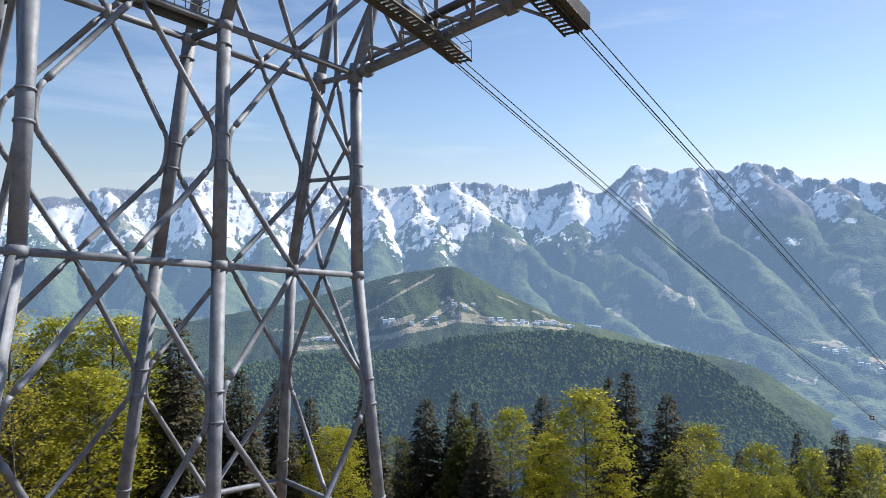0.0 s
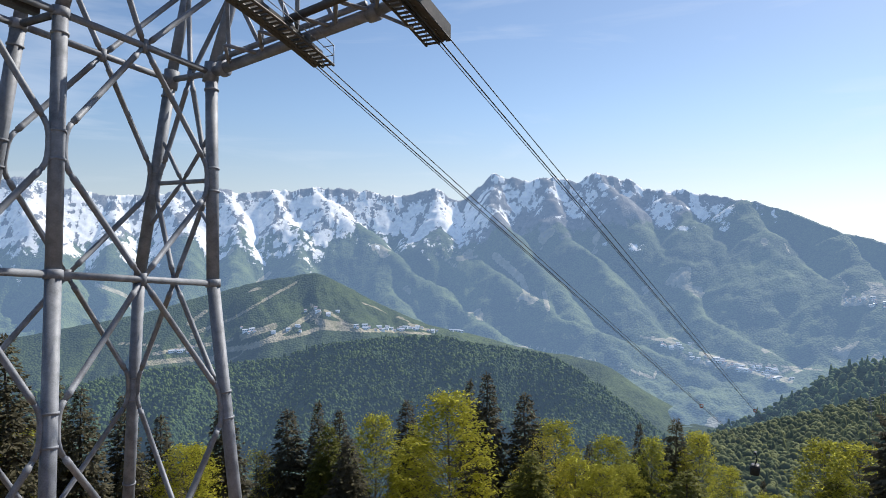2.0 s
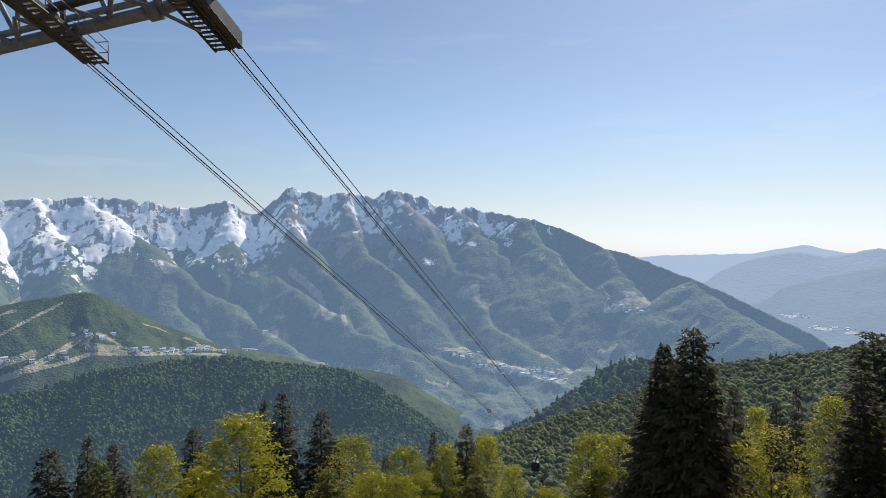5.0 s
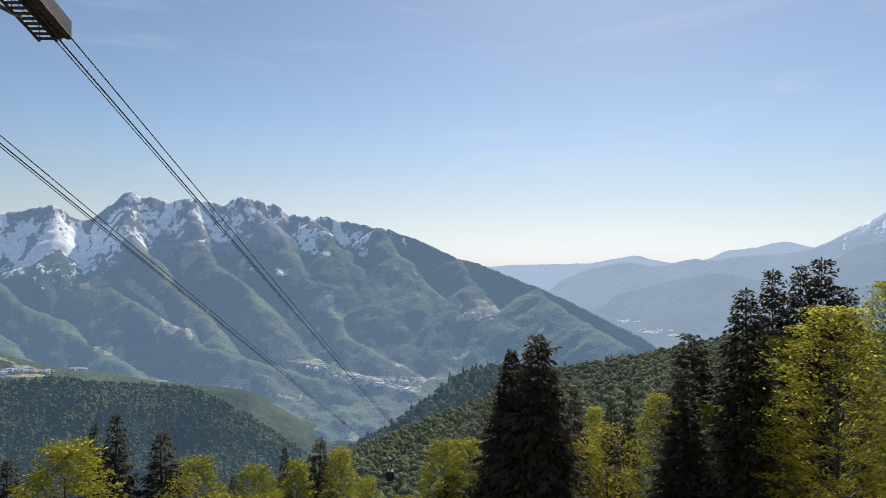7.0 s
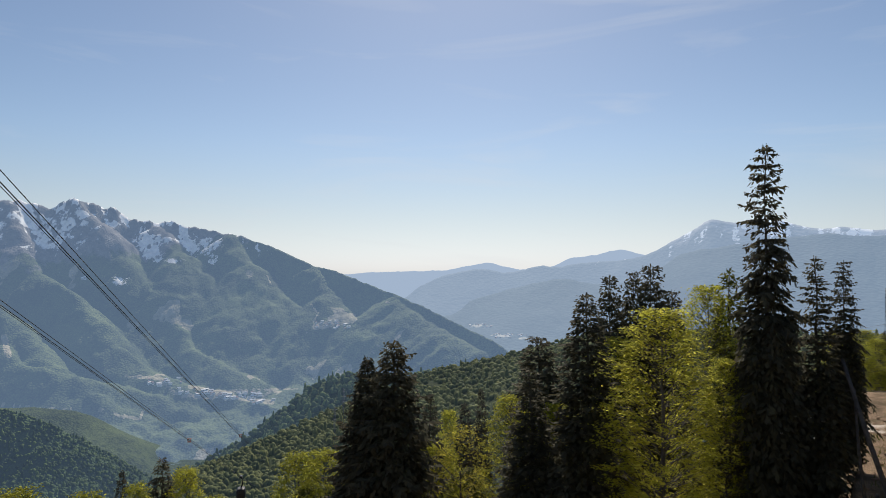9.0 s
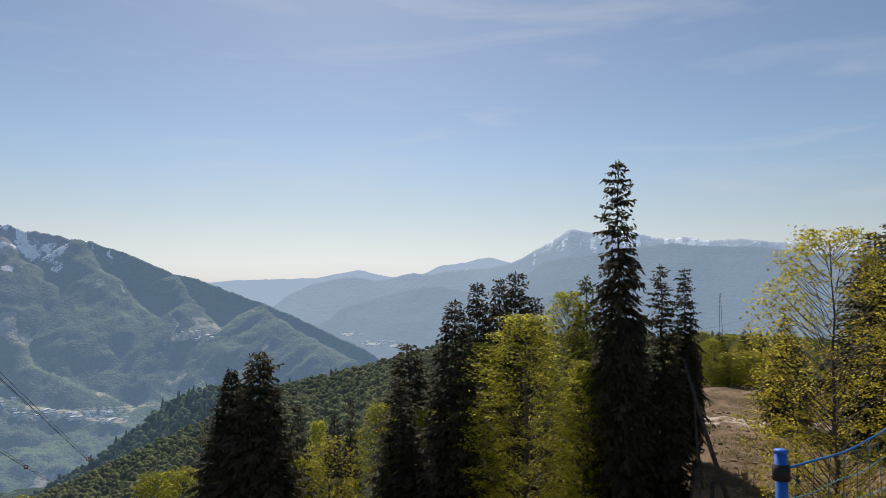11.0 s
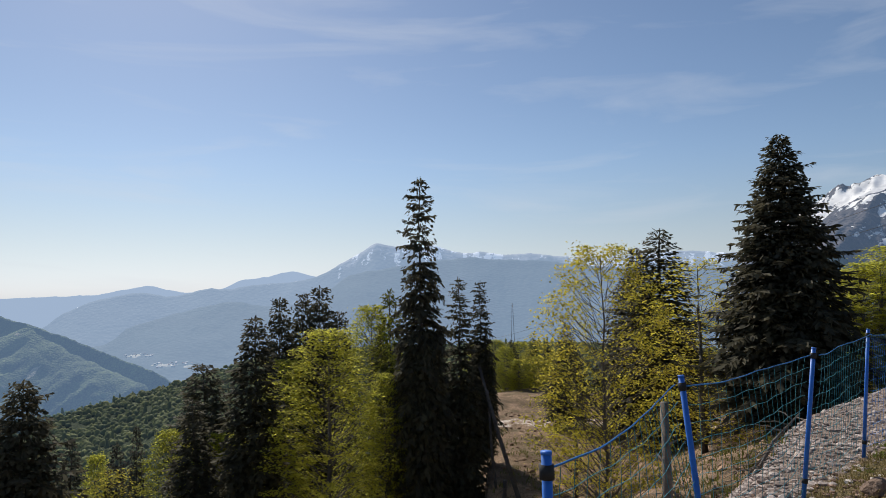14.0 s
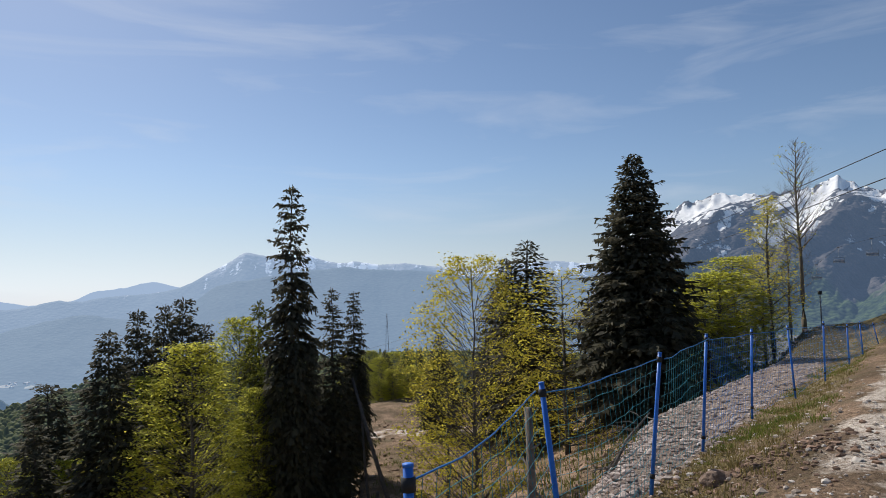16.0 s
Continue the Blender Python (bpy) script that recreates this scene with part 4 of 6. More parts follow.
for k in range(5):
    p_k = arm_p - 1.6 - k * 2.7
    joined_brace(on_arm(p_k, 0, 0.2), on_arm(p_k - 1.35, -1.5, 4.6), 0.13, 0.3, 0.3)
    joined_brace(on_arm(p_k - 1.35, -1.5, 4.6), on_arm(p_k - 2.7, 0, 0.2), 0.13, 0.3, 0.3)
    joined_brace(on_arm(p_k), on_arm(p_k - 1.35, -1.6, 0.5), 0.11, 0.3, 0.3)
    joined_brace(on_arm(p_k - 1.35, -1.6, 0.5), on_arm(p_k - 2.7), 0.11, 0.3, 0.3)


def saddle(track_p, side, u_end, z_end):
    """The rope shoe over a track: a long girder that dips to its outer end, with a slatted walkway and a railed end."""
    s = tagged(new("rope_saddle"), "dark steel cable saddle with a slatted walkway and railing", "saddle")
    base = on_line(track_p, arm_u, Z_ARM + 0.9)
    s.location = base
    def along(u, dp, dz):
        d = u_end - u
        return on_line(track_p + dp, u, z_end + 0.34 * d - 0.0085 * d * d + dz)
    steps = [u_end - 14 + k * 1.0 for k in range(15)]
    for dp in (side * -0.14, side * 0.27):
        g = Shape()
        for u in steps:
            c = along(u, dp, 0.25)
            g.v.extend([c + V0 * 0.13 + Vector((0, 0, 0.42)), c - V0 * 0.13 + Vector((0, 0, 0.42)), c - V0 * 0.13 - Vector((0, 0, 0.42)), c + V0 * 0.13 - Vector((0, 0, 0.42))])
        for k in range(len(steps) - 1):
            g.f.extend([(4 * k + q, 4 * k + (q + 1) % 4, 4 * k + 4 + (q + 1) % 4, 4 * k + 4 + q) for q in range(4)])
        g.f.extend([(3, 2, 1, 0), tuple(len(g.v) - 4 + q for q in range(4))])
        g.put("girder", dark_steel, s, flat=True, origin=base)
    for k, (a, b) in enumerate(zip(steps, steps[1:])):
        p = along((a + b) / 2, -0.025 * side, -0.12)
        d = (along(b, 0, 0) - along(a, 0, 0)).normalized()
        Shape().box(p, (V0, d, d.cross(V0)), (0.27, 0.47, 0.03)).put("belly_plate", dark_steel, s, origin=base)
        for j in range(3):
            c = along(a + 0.16 + 0.33 * j, side * 0.8, -0.25)
            Shape().box(c, (V0, d, d.cross(V0)), (0.38, 0.07, 0.035)).put("walkway_slat", dark_steel, s, origin=base)
    for dp in (0.42, 1.2):
        w = Shape().tube([along(u, side * dp, -0.22) for u in steps], 0.08, 6)
        w.put("walkway_edge", dark_steel, s, origin=base)
    for dz in (0.55, 1.1):
        Shape().tube([along(u, side * 1.2, dz - 0.2) for u in steps], 0.025, 6).put("handrail", steel, s, origin=base)
        Shape().tube([along(u_end, side * 0.42, dz - 0.2), along(u_end, side * 1.2, dz - 0.2)], 0.025, 6).put("handrail", steel, s, origin=base)
    for u in steps[::2]:
        Shape().tube([along(u, side * 1.2, -0.25), along(u, side * 1.2, 0.92)], 0.025, 6).put("rail_post", steel, s, origin=base)
    return s


saddle(TRACKS[0], -1, 29.3, 9.7)
saddle(TRACKS[1], 1, 30.4, 10.3)

# cables: two track ropes and a haul rope over each track
for track_p, z_at, fall, apart in ((TRACKS[0] + 0.3, 9.7, 0.362, 0.55), (TRACKS[1], 10.0, 0.331, 0.6)):
    cable = tagged(new("cableway_ropes"), "taut dark steel cableway ropes running down into the valley", "cable")
    cable.location = on_line(track_p, 29.8, z_at)
    for dp, dz, r in ((0.0, 0.0, 0.04), (0.12, -0.1, 0.026), (-apart, 0.0, 0.032)):
        pts = []
        for k in range(40):
            u = 15 + 620 * (k / 39) ** 2
            sag = 0.000004 * max(0.0, u - 30) * (330 - u)
            pts.append(on_line(track_p + dp, u, z_at + dz - fall * (u - 29.8) - sag) - cable.location)
        Shape().tube(pts, r, 6).put("rope", cable_mat, cable)

# ---- trees ----
def conifer(seed, height, radius, gap=0.0, tiers=34, droop=0.35, ragged=0.25, needle=needles, narrow_top=0.0, taper=0.5, step=0.2, low=0.08, count=9, fill=4200, fill_top=1.0):
    """A fir: tapered trunk, whorls of boughs, each a flat drooping frond of twigs hung with needles."""
    rnd = random.Random(seed)
    tree = new("fir_tree")
    trunk = Shape()
    lean = [Vector((rnd.uniform(-0.12, 0.12), rnd.uniform(-0.12, 0.12), 0)) for _ in range(9)]
    spine = [Vector((0, 0, height * k / 8)) + lean[k] * (k / 8) for k in range(9)]
    r0 = height * 0.0145
    trunk.tube(spine, [r0 * (1.15 - k / 8 * 1.1) for k in range(9)], 7)
    crown_v, crown_f = [], []

    def blade(p, e, wide):
        d = e - p
        side = Vector((-d.y, d.x, d.length * rnd.uniform(-1.1, 1.1)))
        side = side.normalized() * wide
        q = p + d * rnd.uniform(0.4, 0.65)
        i = len(crown_v)
        crown_v.extend((tuple(p), tuple(q + side), tuple(e), tuple(q - side)))
        crown_f.append((i, i + 1, i + 2, i + 3))

    for k in range(tiers):
        f = min(max((k + rnd.uniform(-0.3, 0.3)) / tiers, 0.0), 0.985)
        if gap and rnd.random() < gap:
            continue
        h = height * (low + (1 - low) * f)
        wide = (1 - f) ** taper * (1 - narrow_top * float(smooth(np.float64((f - 0.45) / 0.3))))
        reach = radius * (wide + 0.03) * min(1.0, 0.6 + f * 2.0) * rnd.uniform(0.86, 1.1)
        many = max(5, int(count * (0.55 + 0.5 * wide)))
        turn = rnd.uniform(0, 7)
        for j in range(many):
            az = turn + 2 * math.pi * j / many + rnd.uniform(-0.3, 0.3)
            ln = reach * rnd.uniform(1 - ragged, 1 + ragged * 0.6)
            out = Vector((math.cos(az), math.sin(az), 0))
            across = Vector((-out.y, out.x, 0))
            rise = rnd.uniform(0.0, 0.2) + 0.45 * max(0, f - 0.6)
            dr = droop * (1 - 0.75 * f) * rnd.uniform(0.6, 1.4)
            root = Vector((0, 0, min(height * 0.985, h + rnd.uniform(-0.9, 0.9) * height / tiers)))
            curl = rnd.uniform(0.0, 0.16)

            def bough(s):
                return root + out * ln * s + Vector((0, 0, ln * (rise * s - dr * s * s + curl * s * s * s)))
            if ln > 1.4:
                trunk.tube([bough(0), bough(0.8)], [0.02 + 0.012 * ln, 0.01], 3, False)
            n = max(3, int(ln / step))
            for q in range(n):
                s = (q + rnd.uniform(0.2, 0.9)) / n
                if s < 0.1:
                    continue
                p = bough(s)
                fwd = (bough(s + 0.06) - p).normalized()
                half = (0.22 + 0.34 * ln * (1.02 - s) * min(1.0, s * 3.0)) * rnd.uniform(0.7, 1.25)
                half = min(half, 0.72)
                for sgn in (-1, 1):
                    e = p + (across * sgn * rnd.uniform(0.55, 1.0) + fwd * rnd.uniform(0.45, 0.95)) * half + Vector((0, 0, -half * rnd.uniform(0.0, 0.55)))
                    blade(p, e, half * rnd.uniform(0.15, 0.27))
                if rnd.random() < 0.45:
                    blade(p, p + fwd * half * 0.5 + Vector((rnd.uniform(-0.1, 0.1), rnd.uniform(-0.1, 0.1), -rnd.uniform(0.3, 0.75) * (0.35 + 0.1 * ln))), 0.09 + 0.02 * ln)
            blade(bough(0.85), bough(1.08), 0.07 + 0.02 * ln)
    # the dense inner mass of older twigs, hanging like shingles
    for q in range(fill):
        f = 1 - rnd.uniform(0.0004, 1.0) ** 0.62
        if f > fill_top and rnd.random() < 0.8:
            continue
        h = height * (low * 0.6 + (1 - low * 0.6) * f)
        wide = (1 - f) ** taper * (1 - narrow_top * float(smooth(np.float64((f - 0.45) / 0.3))))
        rr = radius * (wide * rnd.uniform(0.3, 0.86) + 0.01) * min(1.0, 0.6 + f * 2.0)
        az = rnd.uniform(0, 2 * math.pi)
        size = (0.28 + 0.055 * radius * wide) * rnd.uniform(0.6, 1.3)
        p = Vector((math.cos(az) * rr, math.sin(az) * rr, h + 0.3 * size))
        az += rnd.uniform(-0.5, 0.5)
        blade(p, p + Vector((math.cos(az) * rnd.uniform(0.5, 1.1), math.sin(az) * rnd.uniform(0.5, 1.1), -rnd.uniform(0.1, 0.75))) * size, size * rnd.uniform(0.2, 0.36))
    for q in range(10):
        az = rnd.uniform(0, 7)
        p = Vector((0, 0, height * (0.93 + 0.006 * q)))
        blade(p, p + Vector((math.cos(az) * 0.32, math.sin(az) * 0.32, 0.4)), 0.07)
    trunk.put("trunk", fir_bark, tree)
    part_data("crown", crown_v, crown_f, needle, tree)
    return tree


def broadleaf(seed, height, radius, leaves=2600, leaf=0.2, spread=0.8, leafmat=None, shape=0.75, low=0.1, wobble=0.018, limbs=26, girth=0.014, order=4):
    """A beech: a trunk that forks into rising limbs, twigs, and thousands of small leaves in flat layers round the twig ends."""
    rnd = random.Random(seed)
    tree = new("beech_tree")
    wood = Shape()
    ends = []

    def grow(p, d, length, r, depth):
        steps = 3
        pts, rad = [p], [r]
        for k in range(steps):
            d = (d + Vector((rnd.uniform(-1, 1), rnd.uniform(-1, 1), rnd.uniform(-0.3, 0.6))) * 0.16).normalized()
            p = p + d * length / steps
            pts.append(p)
            rad.append(r * (1 - 0.42 * (k + 1) / steps))
            if depth >= 2:
                ends.append((p.copy(), depth))
        wood.tube(pts, rad, 6 if depth < 2 else 3, False)
        if depth >= order:
            return
        for _ in range(rnd.choice((3, 3, 4)) if depth else 5):
            a, b = frame_of(d)
            t = rnd.uniform(0, 2 * math.pi)
            tilt = rnd.uniform(0.35, 0.95) * spread
            nd = (d * math.cos(tilt) + (a * math.cos(t) + b * math.sin(t)) * math.sin(tilt) + Vector((0, 0, 0.12))).normalized()
            start = pts[-1] if rnd.random() < 0.55 else pts[rnd.choice((1, 2))]
            grow(start, nd, length * rnd.uniform(0.55, 0.82), rad[-1] * rnd.uniform(0.5, 0.7), depth + 1)

    r0 = height * girth
    # a leading stem with limbs off it all the way up
    stem = [Vector((0, 0, 0))]
    for k in range(1, 10):
        stem.append(Vector((rnd.uniform(-1, 1) * wobble * height, rnd.uniform(-1, 1) * wobble * height, height * 0.93 * k / 9)))
    wood.tube(stem, [r0 * (1.1 - 0.98 * k / 9) for k in range(10)], 7)
    for k in range(limbs):
        f = low + (1 - low) * (k + rnd.uniform(0, 1)) / limbs
        f = min(f, 0.99)
        j = f * 9
        i = int(j) if j < 9 else 8
        p = stem[i].lerp(stem[i + 1], j - i)
        t = k * 2.4 + rnd.uniform(-0.5, 0.5)
        prof = math.sin(math.pi * min(1.0, (0.16 + 0.84 * f)) ** shape) ** 0.75 if f < 0.985 else 0.15
        ln = radius * max(0.2, prof) * rnd.uniform(0.6, 0.85)
        up = 0.55 + 1.0 * f
        grow(p, Vector((math.cos(t), math.sin(t), up)).normalized(), ln * 0.62, r0 * (0.42 - 0.25 * f), 2)
    spread_now = float(np.percentile([math.hypot(p.x, p.y) for p, _ in ends], 92)) + 0.02 * height
    k_xy, k_z = radius / spread_now, height / max(max(p.z for p, _ in ends), stem[-1].z)
    wood.v = [Vector((p.x * k_xy, p.y * k_xy, p.z * k_z)) for p in wood.v]
    ends = [(Vector((p.x * k_xy, p.y * k_xy, p.z * k_z)), d) for p, d in ends]
    lv, lf = [], []
    size0 = leaf
    for _ in range(leaves):
        p, depth = ends[rnd.randrange(len(ends))]
        c = p + Vector((rnd.gauss(0, 0.5), rnd.gauss(0, 0.5), rnd.gauss(0, 0.2))) * (0.045 * height)
        for _ in range(3):
            q = c + Vector((rnd.uniform(-1, 1), rnd.uniform(-1, 1), rnd.uniform(-0.5, 0.5))) * size0 * 1.3
            t = rnd.uniform(0, 2 * math.pi)
            d = Vector((math.cos(t), math.sin(t), rnd.uniform(-0.7, 0.5))).normalized()
            a, b = frame_of(d)
            s = size0 * rnd.uniform(0.6, 1.25)
            w = (a * rnd.uniform(0.6, 1) + b * rnd.uniform(-0.8, 0.8)).normalized() * s * 0.42
            i = len(lv)
            lv.extend((tuple(q), tuple(q + d * s * 0.5 + w), tuple(q + d * s), tuple(q + d * s * 0.5 - w)))
            lf.append((i, i + 1, i + 2, i + 3))
    wood.put("trunk", beech_bark if leaves > 500 else dry_twigs, tree)
    if lv:
        part_data("crown", lv, lf, leafmat or spring_leaves, tree)
    return tree


def rounded_beech(seed, height, radius, clumps=120, per_clump=26, leaf=0.3, low=0.08, shape=0.8, size=0.034, hollow=0.3, kite=False, leafmat=None):
    """A beech in leaf: a straight stem, rising branches that each end in a layered clump of leaves, together an uneven oval crown."""
    rnd = random.Random(seed)
    tree = new("beech_tree")
    wood = Shape()
    r0 = height * 0.013
    stem = [Vector((rnd.uniform(-1, 1) * 0.01 * height * (k > 0), rnd.uniform(-1, 1) * 0.01 * height * (k > 0), height * 0.96 * k / 8)) for k in range(9)]
    wood.tube(stem, [r0 * (1.1 - k / 8) for k in range(9)], 7)
    lv, lf = [], []
    for k in range(clumps):
        f = min(0.985, low + (1 - low) * (k + rnd.uniform(0, 1)) / clumps)
        u = (f - 0.52) / 0.48 if f > 0.52 else (0.52 - f) / 0.52
        wide = radius * (max(0.12, 1 - u * u) ** (0.62 * shape) if f > 0.52 else 1 - 0.42 * u ** 1.6)
        t = k * 2.399 + rnd.uniform(-0.6, 0.6)
        rr = wide * math.sqrt(rnd.uniform(hollow, 1.0)) * rnd.uniform(0.8, 1.08)
        c = Vector((math.cos(t) * rr, math.sin(t) * rr, f * height))
        root_h = max(0.05 * height, min(0.93 * height, c.z - rr * rnd.uniform(0.45, 0.95)))
        j = root_h / (0.96 * height) * 8
        root = stem[int(j)].lerp(stem[min(8, int(j) + 1)], j - int(j))
        mid = root.lerp(c, 0.5) + Vector((0, 0, -0.05 * rr))
        if k % 3 != 1:
            wood.tube([root, mid, c], [r0 * 0.2 * (1.2 - f), r0 * 0.12, r0 * 0.04], 3, False)
        if k % 4 == 0:
            e = c + Vector((rnd.gauss(0, 1), rnd.gauss(0, 1), rnd.uniform(-0.3, 0.6))) * size * height
            wood.tube([mid.lerp(c, 0.6), e], [r0 * 0.05, r0 * 0.02], 3, False)
        cs = size * height * rnd.uniform(0.7, 1.25)
        for _ in range(per_clump):
            q = c + Vector((rnd.gauss(0, cs), rnd.gauss(0, cs), rnd.gauss(0, cs * 0.3)))
            a_ = rnd.uniform(0, 2 * math.pi)
            d = Vector((math.cos(a_), math.sin(a_), rnd.uniform(-0.75, 0.25))).normalized()
            s = leaf * rnd.uniform(0.55, 1.3)
            w = Vector((-math.sin(a_), math.cos(a_), rnd.uniform(-0.55, 0.55))).normalized() * s * 0.42
            i = len(lv)
            if kite:
                lv.extend((tuple(q), tuple(q + d * s * 0.5 + w), tuple(q + d * s), tuple(q + d * s * 0.5 - w)))
                lf.append((i, i + 1, i + 2, i + 3))
            else:
                lv.extend((tuple(q + w), tuple(q - w), tuple(q + d * s)))
                lf.append((i, i + 1, i + 2))
    wood.put("trunk", beech_bark, tree)
    part_data("crown", lv, lf, leafmat or spring_leaves, tree)
    return tree


def sized(tree):
    """The tree with the height and the radius that its crown really has."""
    co = np.array([v.co for ch in tree.children for v in ch.data.vertices])
    return tree, float(co[:, 2].max()), float(np.percentile(np.hypot(co[:, 0], co[:, 1]), 97))


KINDS = {}
KINDS["fir"] = [sized(conifer(1, 20, 3.4, 0.0, 44, 0.42, 0.24, taper=0.72)), sized(conifer(2, 20, 3.2, 0.02, 42, 0.5, 0.3, taper=0.62)), sized(conifer(6, 20, 3.6, 0.02, 42, 0.35, 0.3, taper=0.78))]
KINDS["spire"] = [sized(conifer(3, 22, 2.7, 0.07, 56, 0.8, 0.55, narrow_top=0.12, taper=0.36, step=0.15, fill=12000, fill_top=0.56)), sized(conifer(7, 22, 2.6, 0.06, 54, 0.7, 0.45, narrow_top=0.1, taper=0.5, step=0.16, fill=9000, fill_top=0.6))]
KINDS["broad_fir"] = [sized(conifer(4, 20, 5.0, 0.0, 60, 0.42, 0.46, taper=0.74, step=0.18, count=11, fill=15000)), sized(conifer(8, 20, 4.6, 0.02, 50, 0.4, 0.46, taper=0.56, step=0.18, count=10, fill=11000))]
KINDS["blunt_fir"] = [sized(conifer(9, 20, 3.0, 0.02, 44, 0.4, 0.3, taper=0.44, fill=8000)), sized(conifer(10, 20, 2.8, 0.03, 42, 0.45, 0.34, taper=0.5, fill=8000))]
KINDS["green_fir"] = [sized(conifer(5, 18, 3.2, 0.05, 36, 0.4, 0.4, needles_green, taper=0.6))]
KINDS["beech"] = [sized(rounded_beech(11, 19, 5.2, 430, 34, 0.3, size=0.024)), sized(rounded_beech(12, 19, 4.6, 400, 34, 0.29, shape=0.8, size=0.023)), sized(rounded_beech(13, 20, 3.8, 380, 32, 0.28, shape=0.7, size=0.021)),
                  sized(rounded_beech(18, 19, 4.8, 340, 38, 0.29, size=0.027, hollow=0.2))]
KINDS["near_beech"] = [sized(rounded_beech(21, 15, 3.5, 450, 38, 0.17, size=0.021, shape=0.9)), sized(rounded_beech(22, 15, 3.3, 420, 38, 0.17, size=0.021, shape=0.85))]
KINDS["young_beech"] = [sized(rounded_beech(14, 9.5, 3.7, 330, 46, 0.125, size=0.03, shape=0.9, low=0.15, leafmat=young_leaves, kite=True))]
KINDS["airy_beech"] = [sized(rounded_beech(15, 14, 4.0, 170, 30, 0.19, size=0.036, leafmat=young_leaves)), sized(rounded_beech(19, 14, 3.6, 150, 30, 0.19, size=0.036, shape=0.95, leafmat=young_leaves))]
KINDS["bare"] = [sized(broadleaf(17, 16, 2.4, 1600, 0.14, spread=0.45, low=0.2, shape=1.2, leafmat=young_leaves, wobble=0.005, limbs=40, girth=0.008)), sized(broadleaf(16, 16, 2.9, 60, 0.15, spread=0.5, low=0.42, shape=1.3, wobble=0.004, limbs=46, girth=0.009, order=5))]
LABELS = {"fir": "dark green fir with drooping boughs", "blunt_fir": "dense dark fir with a blunt rounded top", "spire": "tall narrow dark spruce with ragged hanging boughs", "broad_fir": "broad dark fir with full layered boughs",
          "green_fir": "fir with pale green young needles", "beech": "beech in fresh yellow-green spring leaf", "near_beech": "full beech in fresh yellow-green spring leaf", "young_beech": "young beech with thin bright spring leaves behind the fence", "airy_beech": "young beech with thin yellow-green spring leaves",
          "bare": "tall slender tree still almost bare of leaves"}
